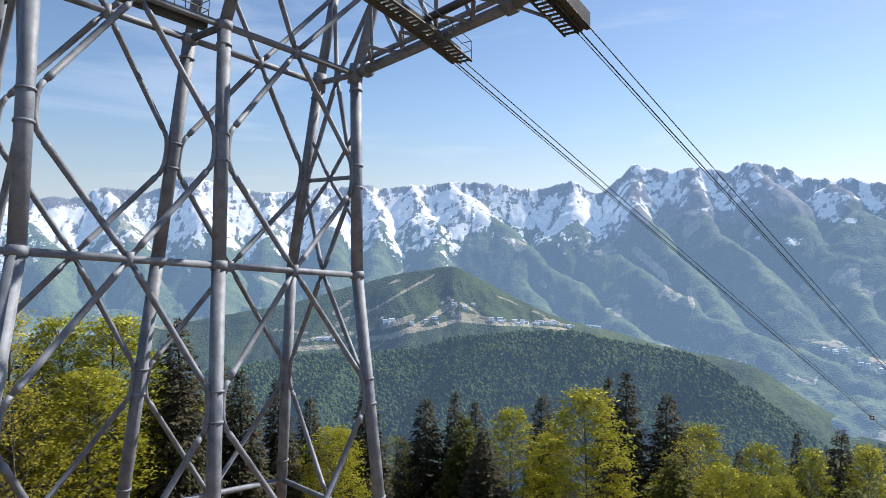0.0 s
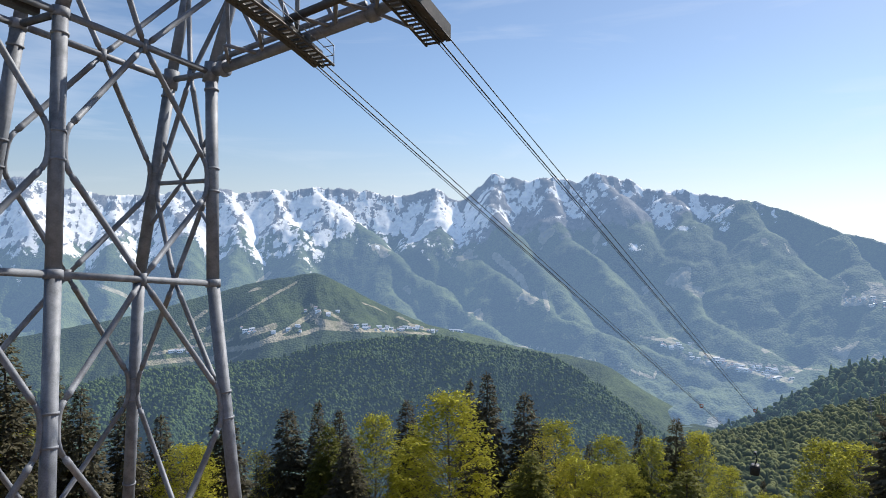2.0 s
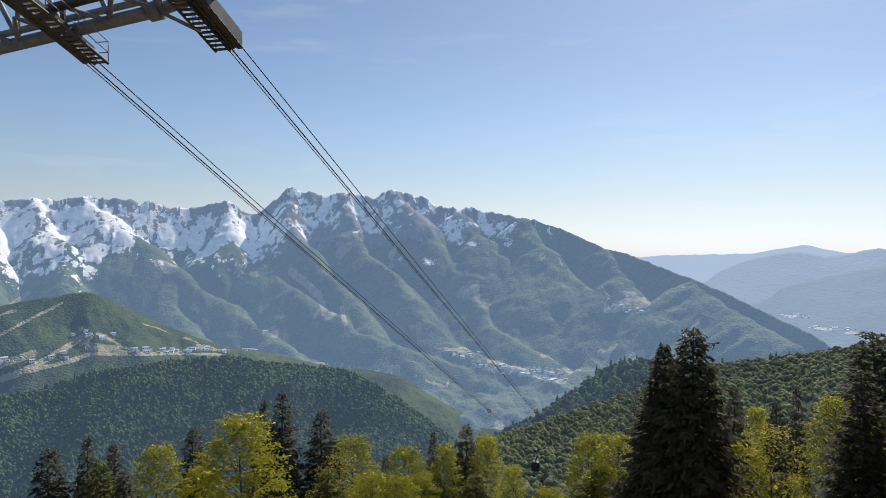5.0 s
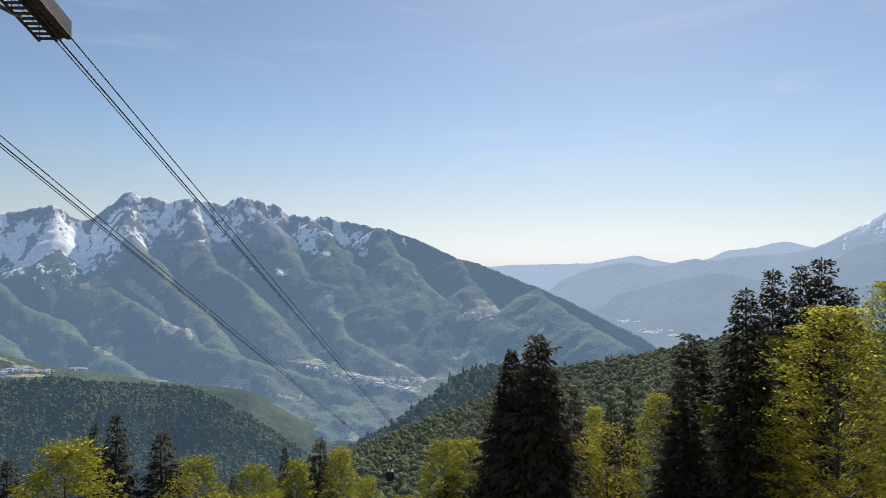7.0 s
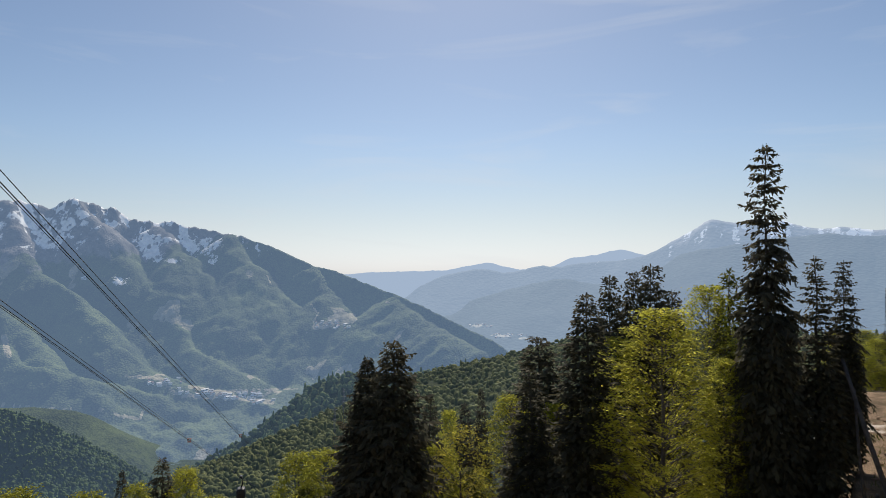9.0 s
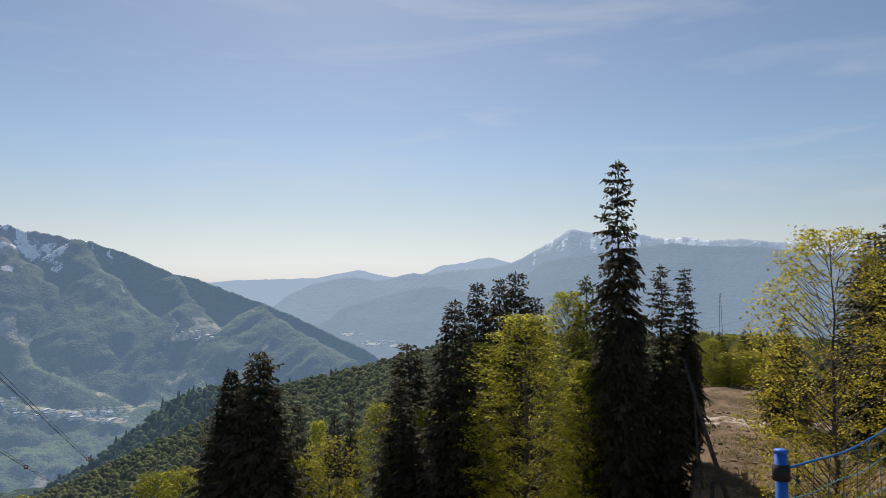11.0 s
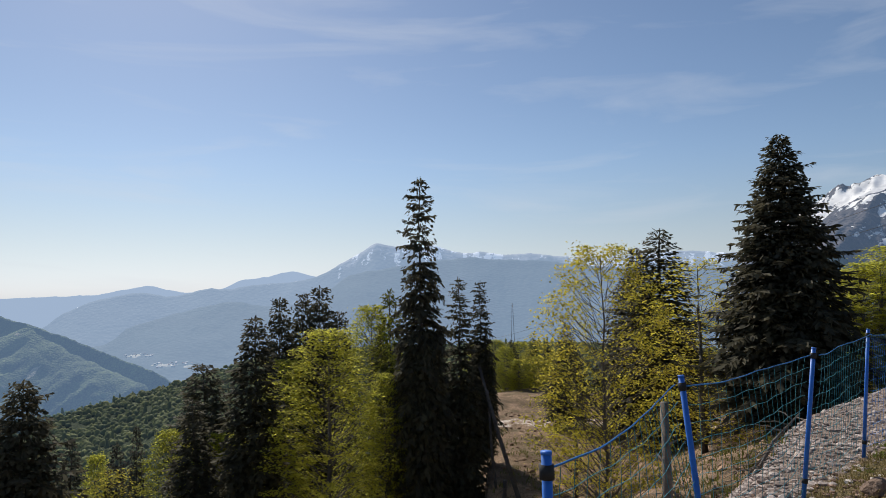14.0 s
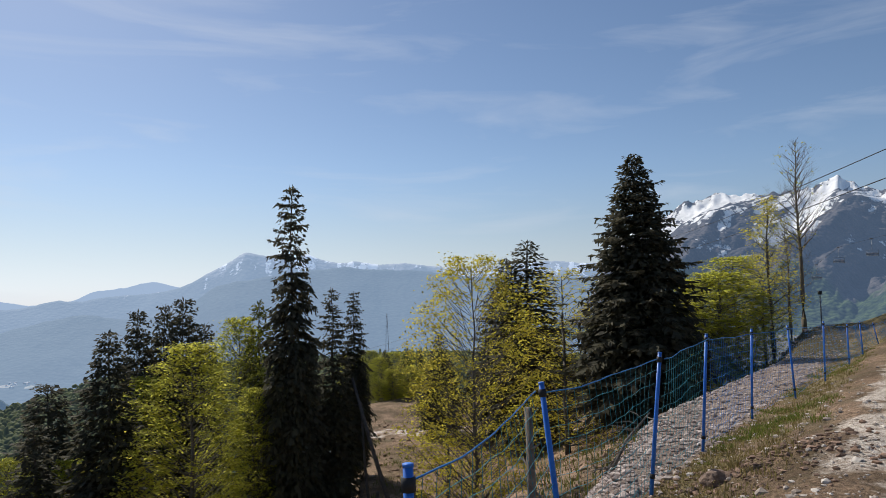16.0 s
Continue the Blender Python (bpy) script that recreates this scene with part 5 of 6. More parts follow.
TREES = [
    # kind, azimuth, distance, elevation of the top, crown width in metres
    ("bare", 33.2, 60, -4.5, 6), ("beech", 30.0, 66, -6.3, 8.5), ("beech", 26.3, 64, -6.6, 10), ("beech", 28.2, 58, -10.5, 8), ("fir", 21.7, 62, -7.0, 6.5), ("fir", 31.6, 75, -7.6, 7),
    ("airy_beech", 33.0, 50, -11, 7), ("fir", 17.0, 70, -11.4, 6.5), ("fir", 18.6, 74, -10.2, 5), ("fir", 14.0, 74, -12.2, 5), ("fir", 11.4, 78, -14.0, 6.5), ("beech", 9.4, 66, -16.5, 7),
    ("fir", 6.6, 76, -13.2, 6.5), ("airy_beech", 4.0, 82, -17.2, 6), ("fir", 1.5, 84, -14.3, 7), ("fir", -1.0, 84, -13.8, 5.5), ("green_fir", -1.9, 78, -15.6, 6), ("fir", -2.8, 90, -14.6, 6),
    ("beech", -5.9, 80, -15.0, 7.2), ("fir", -8.6, 88, -13.9, 6), ("beech", -12.3, 76, -13.3, 11), ("fir", -14.0, 94, -12.2, 6), ("fir", -15.5, 90, -11.6, 7.5), ("fir", -18.8, 92, -13.2, 7.5),
    ("beech", -21.4, 94, -15.4, 9), ("airy_beech", -20.3, 80, -16.6, 8), ("beech", -18.9, 74, -19.7, 6), ("fir", -24.2, 88, -17.0, 4.5), ("beech", -25.9, 96, -16.4, 9), ("fir", -28.3, 108, -15.1, 5),
    ("beech", -29.3, 92, -16.2, 6), ("fir", -31.1, 98, -14.5, 6.5), ("beech", -32.9, 96, -15.4, 6), ("beech", -35.1, 92, -17.7, 5), ("fir", -37.6, 92, -18.4, 3.5), ("green_fir", 23.5, 70, -9.5, 6),
    ("beech", -23.0, 84, -18.2, 7), ("beech", -27.2, 86, -18.6, 7),
    ("beech", -41.7, 74, -14.9, 6), ("beech", -43.8, 70, -14.8, 7), ("broad_fir", -47.4, 50, -7.3, 7.0), ("broad_fir", -49.6, 48, -6.0, 7.6), ("fir", -52.7, 64, -10.5, 4.5), ("beech", -53.2, 60, -14.3, 6),
    ("fir", -55.7, 88, -11.2, 4.5), ("fir", -57.1, 84, -10.0, 4.0), ("beech", -54.3, 90, -11.8, 4.5), ("airy_beech", -55.3, 56, -13.0, 7), ("near_beech", -59.6, 58, -10.6, 5.6), ("fir", -61.3, 50, -8.4, 5.2),
    ("blunt_fir", -62.0, 64, -5.6, 6), ("blunt_fir", -65.9, 48, -1.9, 4.4), ("blunt_fir", -67.9, 70, -0.4, 4.5), ("blunt_fir", -69.8, 72, 0.0, 4.5), ("blunt_fir", -71.2, 70, 0.5, 5.0), ("blunt_fir", -72.8, 68, -1.6, 4.5),
    ("near_beech", -71.8, 42, -2.9, 7.0), ("beech", -68.3, 66, -5.5, 7), ("near_beech", -75.4, 52, -1.2, 6.0), ("green_fir", -77.0, 54, 0.2, 5), ("spire", -79.7, 46, 9.8, 4.2), ("spire", -83.0, 48, 1.1, 3.6),
    ("spire", -84.8, 50, 0.7, 2.5), ("beech", -63.8, 60, -11, 6), ("near_beech", -76.6, 46, -6.8, 3.6), ("beech", -88.0, 118, -4.6, 7), ("beech", -90.0, 112, -5.0, 7), ("beech", -86.0, 125, -4.4, 7), ("beech", -84.5, 120, -4.6, 7), ("beech", -85.9, 86, -5.6, 3.2), ("beech", -86.8, 90, -5.0, 3.4), ("fir", -87.4, 94, -4.4, 2.4), ("beech", -88.0, 84, -6.2, 3.2), ("airy_beech", -88.8, 90, -5.2, 3.2), ("beech", -89.6, 86, -5.8, 3.4), ("fir", -90.4, 92, -4.5, 2.4), ("beech", -91.2, 85, -5.5, 3.2), ("green_fir", -89.2, 98, -4.2, 2.6), ("beech", -92.0, 90, -4.8, 3.4),
    ("young_beech", -94.9, 23, 4.0, 4.9), ("fir", -97.8, 62, 3.3, 6.5), ("fir", -99.6, 60, 4.8, 7.5), ("airy_beech", -102.6, 46, 2.4, 8.5), ("broad_fir", -108.7, 42, 11.7, 7.4), ("beech", -113.6, 58, 1.1, 6.5),
    ("beech", -116.0, 62, 2.8, 7.5), ("beech", -112.4, 50, -1.6, 6), ("beech", -114.8, 52, 1.6, 7.5), ("bare", -120.7, 56, 11.6, 5), ("bare", -118.5, 54, 7.4, 4.5), ("bare", -119.8, 58, 5.3, 4), ("airy_beech", -118.0, 60, 3.0, 5), ("airy_beech", -92.5, 40, -4.0, 5),
    ("fir", -92.0, 64, -3.0, 4), ("airy_beech", -105.0, 50, -1.0, 8), ("fir", 36, 64, -6, 7), ("beech", 38, 60, -7, 9),
]
fill_rnd = random.Random(404)
for k in range(26):
    f_az = 37 - 105 * (k + fill_rnd.uniform(0, 1)) / 26
    f_kind = fill_rnd.choice(("beech", "beech", "fir", "green_fir", "airy_beech"))
    low_el = np.interp(-f_az, [-37, -20, 0, 30, 45, 60, 68], [-12, -15, -18, -18.5, -18.5, -15, -11])
    TREES.append((f_kind, round(f_az, 1), fill_rnd.uniform(62, 80) if f_az < -40 else fill_rnd.uniform(70, 98), low_el + fill_rnd.uniform(-1.2, 1.2), fill_rnd.uniform(5, 8)))
uses = {k: 0 for k in KINDS}
first = {}
tree_rnd = random.Random(77)
for kind, az, dist, el, width in TREES:
    variants = KINDS[kind]
    which = uses[kind] % len(variants)
    uses[kind] += 1
    tmpl, h0, w0 = variants[which]
    p = polar(az, dist) + stand(az)
    base = ground_z(p.x, p.y) - 0.15
    tall = max(4.0, dist * math.tan(radians(el)) - base)
    sc, sw = tall / h0, width * (1.05 if 'beech' in kind else (1.25 if kind in ('fir', 'green_fir', 'blunt_fir') else 1.05)) / (2 * w0)
    m = pose(p.x, p.y, base, 0, 0, tree_rnd.uniform(0, 360)) @ Matrix.Diagonal((sw, sw, sc, 1))
    if (kind, which) in first:
        ob = copy_thing(tmpl, m)
    else:
        ob, first[(kind, which)] = tmpl, m
    tagged(ob, LABELS[kind], "tree", "trees on the slope")
for (kind, which), m in first.items():
    KINDS[kind][which][0].matrix_basis = m

# ---- the net fence ----
post_blue = two_tone("blue_plastic", (0.012, 0.13, 0.55), (0.03, 0.2, 0.7), 4.0, 0.45, 0, 0.1, 0.003)
net_blue = two_tone("blue_net_cord", (0.015, 0.13, 0.42), (0.03, 0.22, 0.5), 6.0, 0.7)
net_green = two_tone("teal_net_cord", (0.015, 0.15, 0.2), (0.03, 0.24, 0.28), 6.0, 0.7)
black_rubber = two_tone("black_rubber", (0.012, 0.012, 0.013), (0.03, 0.03, 0.03), 8.0, 0.7)
# azimuth of the foot, azimuth and elevation of the head, distance
POSTS = [(-89.4, -89.15, -14.0, 3.3), (-102.4, -100.6, -7.5, 6.2), (-109.1, -110.3, -5.0, 9.3), (-113.2, -113.9, -3.5, 12.5), (-116.9, -117.2, -3.1, 16.4), (-120.0, -119.7, -2.8, 20.0), (-122.0, -122.1, -2.5, 24.4),
         (-123.6, -123.6, -2.7, 29.0), (-124.5, -124.4, -2.5, 34.2), (-125.5, -125.2, -2.6, 39.5), (-126.2, -126.2, -2.2, 45), (-126.9, -126.9, -2.0, 51)]
fence = tagged(new("safety_fence"), "blue plastic-post safety fence with a sagging cord net", "fence")
fence.location = (0, 0, 0)
along3 = Vector((FENCE_TO.x, FENCE_TO.y, 0))
heads, feet = [], []
for az, az_head, el_head, d in POSTS:
    p = polar(az, d) + stand(-92.4)
    foot = Vector((p.x, p.y, ground_z(p.x, p.y) - 0.1))
    head = polar(az_head, d, 0.06 + d * math.tan(radians(el_head))) + stand(-92.4)
    feet.append(foot)
    heads.append(head)
    post = Shape().tube([foot, foot.lerp(head, 0.5), head], 0.027, 10).put("post", post_blue, fence)
    d3 = (head - foot).normalized()
    Shape().tube([head - d3 * 0.12, head - d3 * 0.05], 0.038, 10).put("clip", black_rubber, post)
    Shape().tube([head - d3 * 0.002, head + d3 * 0.012], 0.029, 10).put("cap", post_blue, post)
    low = foot + d3 * 0.32
    Shape().tube([low, low + d3 * 0.06], 0.037, 10).put("clip", black_rubber, post)
net_rnd = random.Random(5)
for k in range(len(POSTS) - 1):
    a0, a1, b0, b1 = feet[k] + Vector((0, 0, 0.25)), heads[k] - Vector((0, 0, 0.08)), feet[k + 1] + Vector((0, 0, 0.25)), heads[k + 1] - Vector((0, 0, 0.08))
    span = (b0 - a0).length
    rows, cols = 10, max(8, int(span / 0.17))
    sagk = 0.025 if k == 0 else 0.04
    def net_point(i, j):
        s, h = j / cols, i / rows
        p = a0.lerp(b0, s).lerp(a1.lerp(b1, s), h)
        wob = (0.009 if i < rows else 0.003) * math.sin(j * 1.7 + i * 2.3 + k) + 0.008 * math.sin(j * 0.6 - i)
        return p + Vector((0, 0, -sagk * 4 * s * (1 - s) * (0.4 + 0.6 * h) + wob)) + Vector((0.604, 0.797, 0)) * 0.06 * math.sin(s * 5 + h * 3 + k)
    top = Shape().tube([net_point(rows, j) for j in range(cols + 1)], 0.0065, 4).put("top_cord", net_blue, fence)
    net = Shape()
    for i in range(rows):
        net.tube([net_point(i, j) for j in range(cols + 1)], 0.003, 3, False)
    for j in range(1, cols):
        net.tube([net_point(i, j) for i in range(rows + 1)], 0.0025, 3, False)
    net.put("net", net_green if k in (0, 1, 2) else net_blue, fence)

# ---- far woodland, seen as a carpet of crowns ----
def crown_carpet(name, count, az_range, r_range, height, size, material, label, seed, spiky=0.0, ring_n=7):
    rnd = np.random.RandomState(seed)
    az = rnd.uniform(az_range[0], az_range[1], count)
    r = np.sqrt(rnd.uniform(r_range[0] ** 2, r_range[1] ** 2, count))
    z, _ = height(az, r)
    x, y = -np.sin(np.radians(az)) * r, np.cos(np.radians(az)) * r
    # a low dome of rings, made lumpy crown by crown
    levels = [(0.95, -0.5), (0.9, 0.25), (0.45, 0.82)]
    unit = [(math.cos(2 * math.pi * (q + 0.5 * k) / ring_n) * w, math.sin(2 * math.pi * (q + 0.5 * k) / ring_n) * w, h) for k, (w, h) in enumerate(levels) for q in range(ring_n)] + [(0, 0, 1.05)]
    unit = np.array(unit)
    top = len(unit) - 1
    local = []
    for k in range(2):
        for q in range(ring_n):
            a, b = k * ring_n + q, k * ring_n + (q + 1) % ring_n
            local.append((a, b, b + ring_n, a + ring_n))
    caps = [(2 * ring_n + q, 2 * ring_n + (q + 1) % ring_n, top) for q in range(ring_n)]
    sizes = rnd.uniform(size[0], size[1], count)
    tall = np.where(rnd.uniform(0, 1, count) < spiky, 2.0, rnd.uniform(0.6, 0.95, count))
    slim = np.where(tall > 1.5, 0.6, 1.0)
    jitter = 1 + rnd.uniform(-0.22, 0.22, (count, len(unit), 1))
    v = unit[None] * jitter * np.stack([sizes * slim, sizes * slim, sizes * tall], -1)[:, None, :]
    v = v + np.stack([x, y, z + sizes * 0.5], -1)[:, None, :]
    n = len(unit)
    start = (np.arange(count) * n)[:, None, None]
    faces = (np.array(local)[None] + start).reshape(-1, 4).tolist() + (np.array(caps)[None] + start).reshape(-1, 3).tolist()
    ob = part_data(name, v.reshape(-1, 3).tolist(), faces, material, flat=False)
    return tagged(ob, label, "woodland", kind="stuff")


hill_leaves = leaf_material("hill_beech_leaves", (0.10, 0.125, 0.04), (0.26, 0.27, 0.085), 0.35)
# leaves emit a little blue, painting the haze before the hill
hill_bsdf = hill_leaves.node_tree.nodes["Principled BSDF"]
hill_bsdf.inputs["Emission Color"].default_value = (*HAZE_GLOW, 1)
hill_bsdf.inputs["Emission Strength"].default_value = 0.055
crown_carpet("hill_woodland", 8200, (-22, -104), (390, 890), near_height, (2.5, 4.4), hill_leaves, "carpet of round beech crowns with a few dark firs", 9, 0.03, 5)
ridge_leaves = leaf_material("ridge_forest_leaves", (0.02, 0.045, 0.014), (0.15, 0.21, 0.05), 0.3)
# stronger blue emission as painted haze on the ridge and foothill crowns
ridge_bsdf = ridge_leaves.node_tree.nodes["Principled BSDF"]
ridge_bsdf.inputs["Emission Color"].default_value = (*HAZE_GLOW, 1)
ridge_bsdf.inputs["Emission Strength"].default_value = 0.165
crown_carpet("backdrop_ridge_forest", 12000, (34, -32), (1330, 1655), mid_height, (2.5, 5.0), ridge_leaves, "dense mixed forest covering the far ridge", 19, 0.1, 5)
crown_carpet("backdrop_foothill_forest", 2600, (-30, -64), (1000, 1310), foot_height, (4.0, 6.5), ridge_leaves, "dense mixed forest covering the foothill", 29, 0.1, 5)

# ---- stones, grass and small things ----
def pick_on_ground(rnd, count, test, box):
    out = []
    while len(out) < count:
        x, y = rnd.uniform(box[0], box[1], 4000), rnd.uniform(box[2], box[3], 4000)
        keep = rnd.uniform(0, 1, 4000) < test(x, y)
        out.extend(zip(x[keep], y[keep]))
    xy = np.array(out[:count])
    return xy[:, 0], xy[:, 1], ground_height(xy[:, 0], xy[:, 1])


ICO = bmesh.new()
bmesh.ops.create_icosphere(ICO, subdivisions=1, radius=1.0)
ICO_V = np.array([v.co[:] for v in ICO.verts])
ICO_F = np.array([[v.index for v in f.verts] for f in ICO.faces])
ICO.free()


def scatter_stones(name, x, y, z, sizes, material, label, seed):
    rnd = np.random.RandomState(seed)
    n = len(x)
    v = ICO_V[None] * (1 + rnd.uniform(-0.3, 0.3, (n, len(ICO_V), 1)))
    v = v * np.stack([sizes * rnd.uniform(0.7, 1.4, n), sizes * rnd.uniform(0.7, 1.4, n), sizes * rnd.uniform(0.4, 0.8, n)], -1)[:, None, :]
    t = rnd.uniform(0, 6.28, n)
    c, s = np.cos(t)[:, None], np.sin(t)[:, None]
    v = np.stack([v[..., 0] * c - v[..., 1] * s, v[..., 0] * s + v[..., 1] * c, v[..., 2]], -1)
    v = v + np.stack([x, y, z + sizes * 0.15], -1)[:, None, :]
    f = (ICO_F[None] + (np.arange(n) * len(ICO_V))[:, None, None]).reshape(-1, 3)
    return tagged(part_data(name, v.reshape(-1, 3).tolist(), f.tolist(), material), label, "stones", kind="stuff")


def stone_material(name, a, b):
    m, n, l, p = nodes_of(name)
    g = n.new("ShaderNodeNewGeometry")
    grain = noise_node(n, l, 30.0, 4, 0.6, g.outputs["Position"])
    f = maths(n, l, "ADD", maths(n, l, "MULTIPLY", g.outputs["Random Per Island"], 0.75), maths(n, l, "MULTIPLY", grain.outputs["Fac"], 0.25))
    l.new(ramp(n, l, f, [(0.05, a), (0.95, b)]).outputs["Color"], p.inputs["Base Color"])
    p.inputs["Roughness"].default_value = 0.9
    bumped(n, l, p, grain.outputs["Fac"], 0.5, 0.02)
    return m


grey_stone = stone_material("grey_red_stone", (0.14, 0.1, 0.08), (0.58, 0.49, 0.43))
slope_soil = stone_material("red_soil_clods", (0.11, 0.062, 0.036), (0.4, 0.26, 0.16))
pale_stone = stone_material("pale_pebbles", (0.25, 0.195, 0.15), (0.68, 0.61, 0.53))


def verge_test(x, y):
    s, a = line_coords(x, y)
    return smooth((s + 0.15) / 0.5) * smooth((shelf_width(a) + 2.5 - s) / 1.5) * smooth((a - 1) / 3) / (1 + (np.hypot(x, y) / 14) ** 2)


def path_test(x, y):
    s, a = line_coords(x, y)
    return smooth((-s - 1.0 - 0.02 * a) / 1.2) * smooth((a + 3) / 3) / (1 + (np.hypot(x, y) / 10) ** 3)


def lip_test(x, y):
    s, a = line_coords(x, y)
    return smooth((s + 1.9) / 0.8) * smooth((0.3 - s) / 0.4) * smooth((a + 1) / 2) / (1 + (np.hypot(x, y) / 12) ** 2)


stone_rnd = np.random.RandomState(31)
sx, sy, sz = pick_on_ground(stone_rnd, 6500, verge_test, (3, 46, -36, 6))
scatter_stones("verge_stones", sx, sy, sz, 0.018 + 0.06 * stone_rnd.uniform(0, 1, len(sx)) ** 2.8, grey_stone, "grey and reddish broken stones on the verge", 1)
sx, sy, sz = pick_on_ground(stone_rnd, 9000, path_test, (-8, 34, -34, 9))
scatter_stones("path_pebbles", sx, sy, sz, 0.011 + 0.04 * stone_rnd.uniform(0, 1, len(sx)) ** 4, pale_stone, "pale pebbles strewn over the dirt path", 2)
sx, sy, sz = pick_on_ground(stone_rnd, 500, lip_test, (2, 30, -26, 3))
scatter_stones("lip_stones", sx, sy, sz, 0.015 + 0.05 * stone_rnd.uniform(0, 1, len(sx)) ** 3, pale_stone, "loose stones in the grass by the fence", 3)


def grass_tufts(name, x, y, z, heights, material, label, seed, blades=14, half_blade=0.006, spread=0.09):
    rnd = random.Random(seed)
    v, f = [], []
    for px, py, pz, h in zip(x, y, z, heights):
        for _ in range(blades):
            t = rnd.uniform(0, 6.28)
            o = Vector((px + rnd.gauss(0, spread), py + rnd.gauss(0, spread), pz - 0.01))
            lean = Vector((math.cos(t), math.sin(t), 0)) * rnd.uniform(0.1, 0.8) * h
            w = Vector((-math.sin(t), math.cos(t), 0)) * half_blade
            tip = o + lean + Vector((0, 0, h * rnd.uniform(0.6, 1.1)))
            mid = o + lean * 0.35 + Vector((0, 0, h * 0.55))
            i = len(v)
            v.extend((tuple(o - w), tuple(o + w), tuple(mid + w * 0.8), tuple(mid - w * 0.8), tuple(tip)))
            f.extend(((i, i + 1, i + 2, i + 3), (i + 3, i + 2, i + 4)))
    return tagged(part_data(name, v, f, material), label, "grass", kind="stuff")


dry_grass = leaf_material("dry_grass", (0.16, 0.13, 0.05), (0.36, 0.28, 0.11), 0.3)
fresh_grass = leaf_material("fresh_grass", (0.09, 0.13, 0.022), (0.24, 0.26, 0.05), 0.4)
sx, sy, sz = pick_on_ground(stone_rnd, 1500, lip_test, (2, 40, -34, 3))
grass_tufts("dry_grass", sx, sy, sz, stone_rnd.uniform(0.03, 0.1, len(sx)), dry_grass, "short dry grass along the fence", 5)


def clump_test(x, y):
    return lip_test(x, y) * (fbm(x / 0.9, y / 0.9, 3, 55) > 0.18)


sx, sy, sz = pick_on_ground(stone_rnd, 1300, clump_test, (2, 40, -34, 3))
grass_tufts("green_grass", sx, sy, sz, stone_rnd.uniform(0.03, 0.11, len(sx)), fresh_grass, "fresh green grass tufts by the fence posts", 6)


def slope_test(x, y):
    s, a = line_coords(x, y)
    past = s - shelf_width(a)
    return smooth((past - 0.3) / 1.0) * smooth((58 - past) / 14) * smooth((x - 2) / 4) * (0.25 + 0.75 * (fbm(x / 2.0, y / 2.0, 3, 58) > 0.0)) / (1 + (np.hypot(x, y) / 40) ** 2)


sx, sy, sz = pick_on_ground(stone_rnd, 4200, slope_test, (3, 72, -40, 12))
scatter_stones("slope_rubble", sx, sy, sz, 0.03 + 0.2 * stone_rnd.uniform(0, 1, len(sx)) ** 3.5, slope_soil, "reddish soil clods and stones on the cut slope", 7)
low_leaves = leaf_material("undergrowth_leaves", (0.08, 0.085, 0.022), (0.2, 0.195, 0.05), 0.4)
sx, sy, sz = pick_on_ground(stone_rnd, 2200, slope_test, (3, 62, -36, 12))
grass_tufts("slope_undergrowth", sx, sy, sz, stone_rnd.uniform(0.08, 0.34, len(sx)), low_leaves, "low yellow-green undergrowth on the slope below the fence", 8, 9, 0.022, 0.22)


def rock(az, d, size, seed, label):
    rnd = random.Random(seed)
    bm = bmesh.new()
    bmesh.ops.create_icosphere(bm, subdivisions=3, radius=1.0)
    for v in bm.verts:
        n = noise.noise(v.co * 1.3 + Vector((seed, 0, 0))) * 0.35 + noise.noise(v.co * 3.5 + Vector((0, seed, 0))) * 0.12
        v.co *= 1 + n
        v.co.x, v.co.y, v.co.z = v.co.x * size, v.co.y * size * 0.75, max(v.co.z, -0.5) * size * 0.62
    me = bpy.data.meshes.new("rock")
    bm.to_mesh(me)
    bm.free()
    me.materials.append(brown_rock)
    ob = new("rock", me)
    p = polar(az, d) + stand(-92.4)
    ob.matrix_basis = pose(p.x, p.y, ground_z(p.x, p.y) + size * 0.22, 0, 0, rnd.uniform(0, 360))
    return tagged(ob, label, "rock")


old_wood = two_tone("weathered_wood", (0.09, 0.075, 0.06), (0.22, 0.19, 0.16), 4.0, 0.9, 0, 0.8, 0.03, 5)
brown_rock = two_tone("brown_rock", (0.13, 0.08, 0.055), (0.3, 0.21, 0.15), 3.0, 0.9, 0, 0.6, 0.03)
rock(-114.2, 8.9, 0.2, 3, "squat brown rock lying in the dirt")
rock(-113.6, 9.6, 0.12, 5, "small brown rock in loose soil")
rock(-112.4, 9.0, 0.09, 8, "small pale rock in loose soil")
rock(-109.6, 8.6, 0.09, 9, "small pale rock by a fence post")
rock(-104.5, 8.2, 0.13, 11, "broken rock on the verge")

def clod_test(x, y):
    c = polar(-118.4, 9.4)
    d = polar(-116.6, 10.6)
    return np.exp(-((x - c.x) ** 2 + (y - c.y) ** 2) / 0.9) + 0.7 * np.exp(-((x - d.x) ** 2 + (y - d.y) ** 2) / 0.8)


clod_soil = stone_material("loose_soil_clods", (0.10, 0.058, 0.036), (0.30, 0.19, 0.125))
sx, sy, sz = pick_on_ground(stone_rnd, 1000, clod_test, (4, 14, -9, 0))
scatter_stones("soil_clods", sx, sy, sz, 0.012 + 0.045 * stone_rnd.uniform(0, 1, len(sx)) ** 3, clod_soil, "loose brown soil clods heaped round a rock", 4)

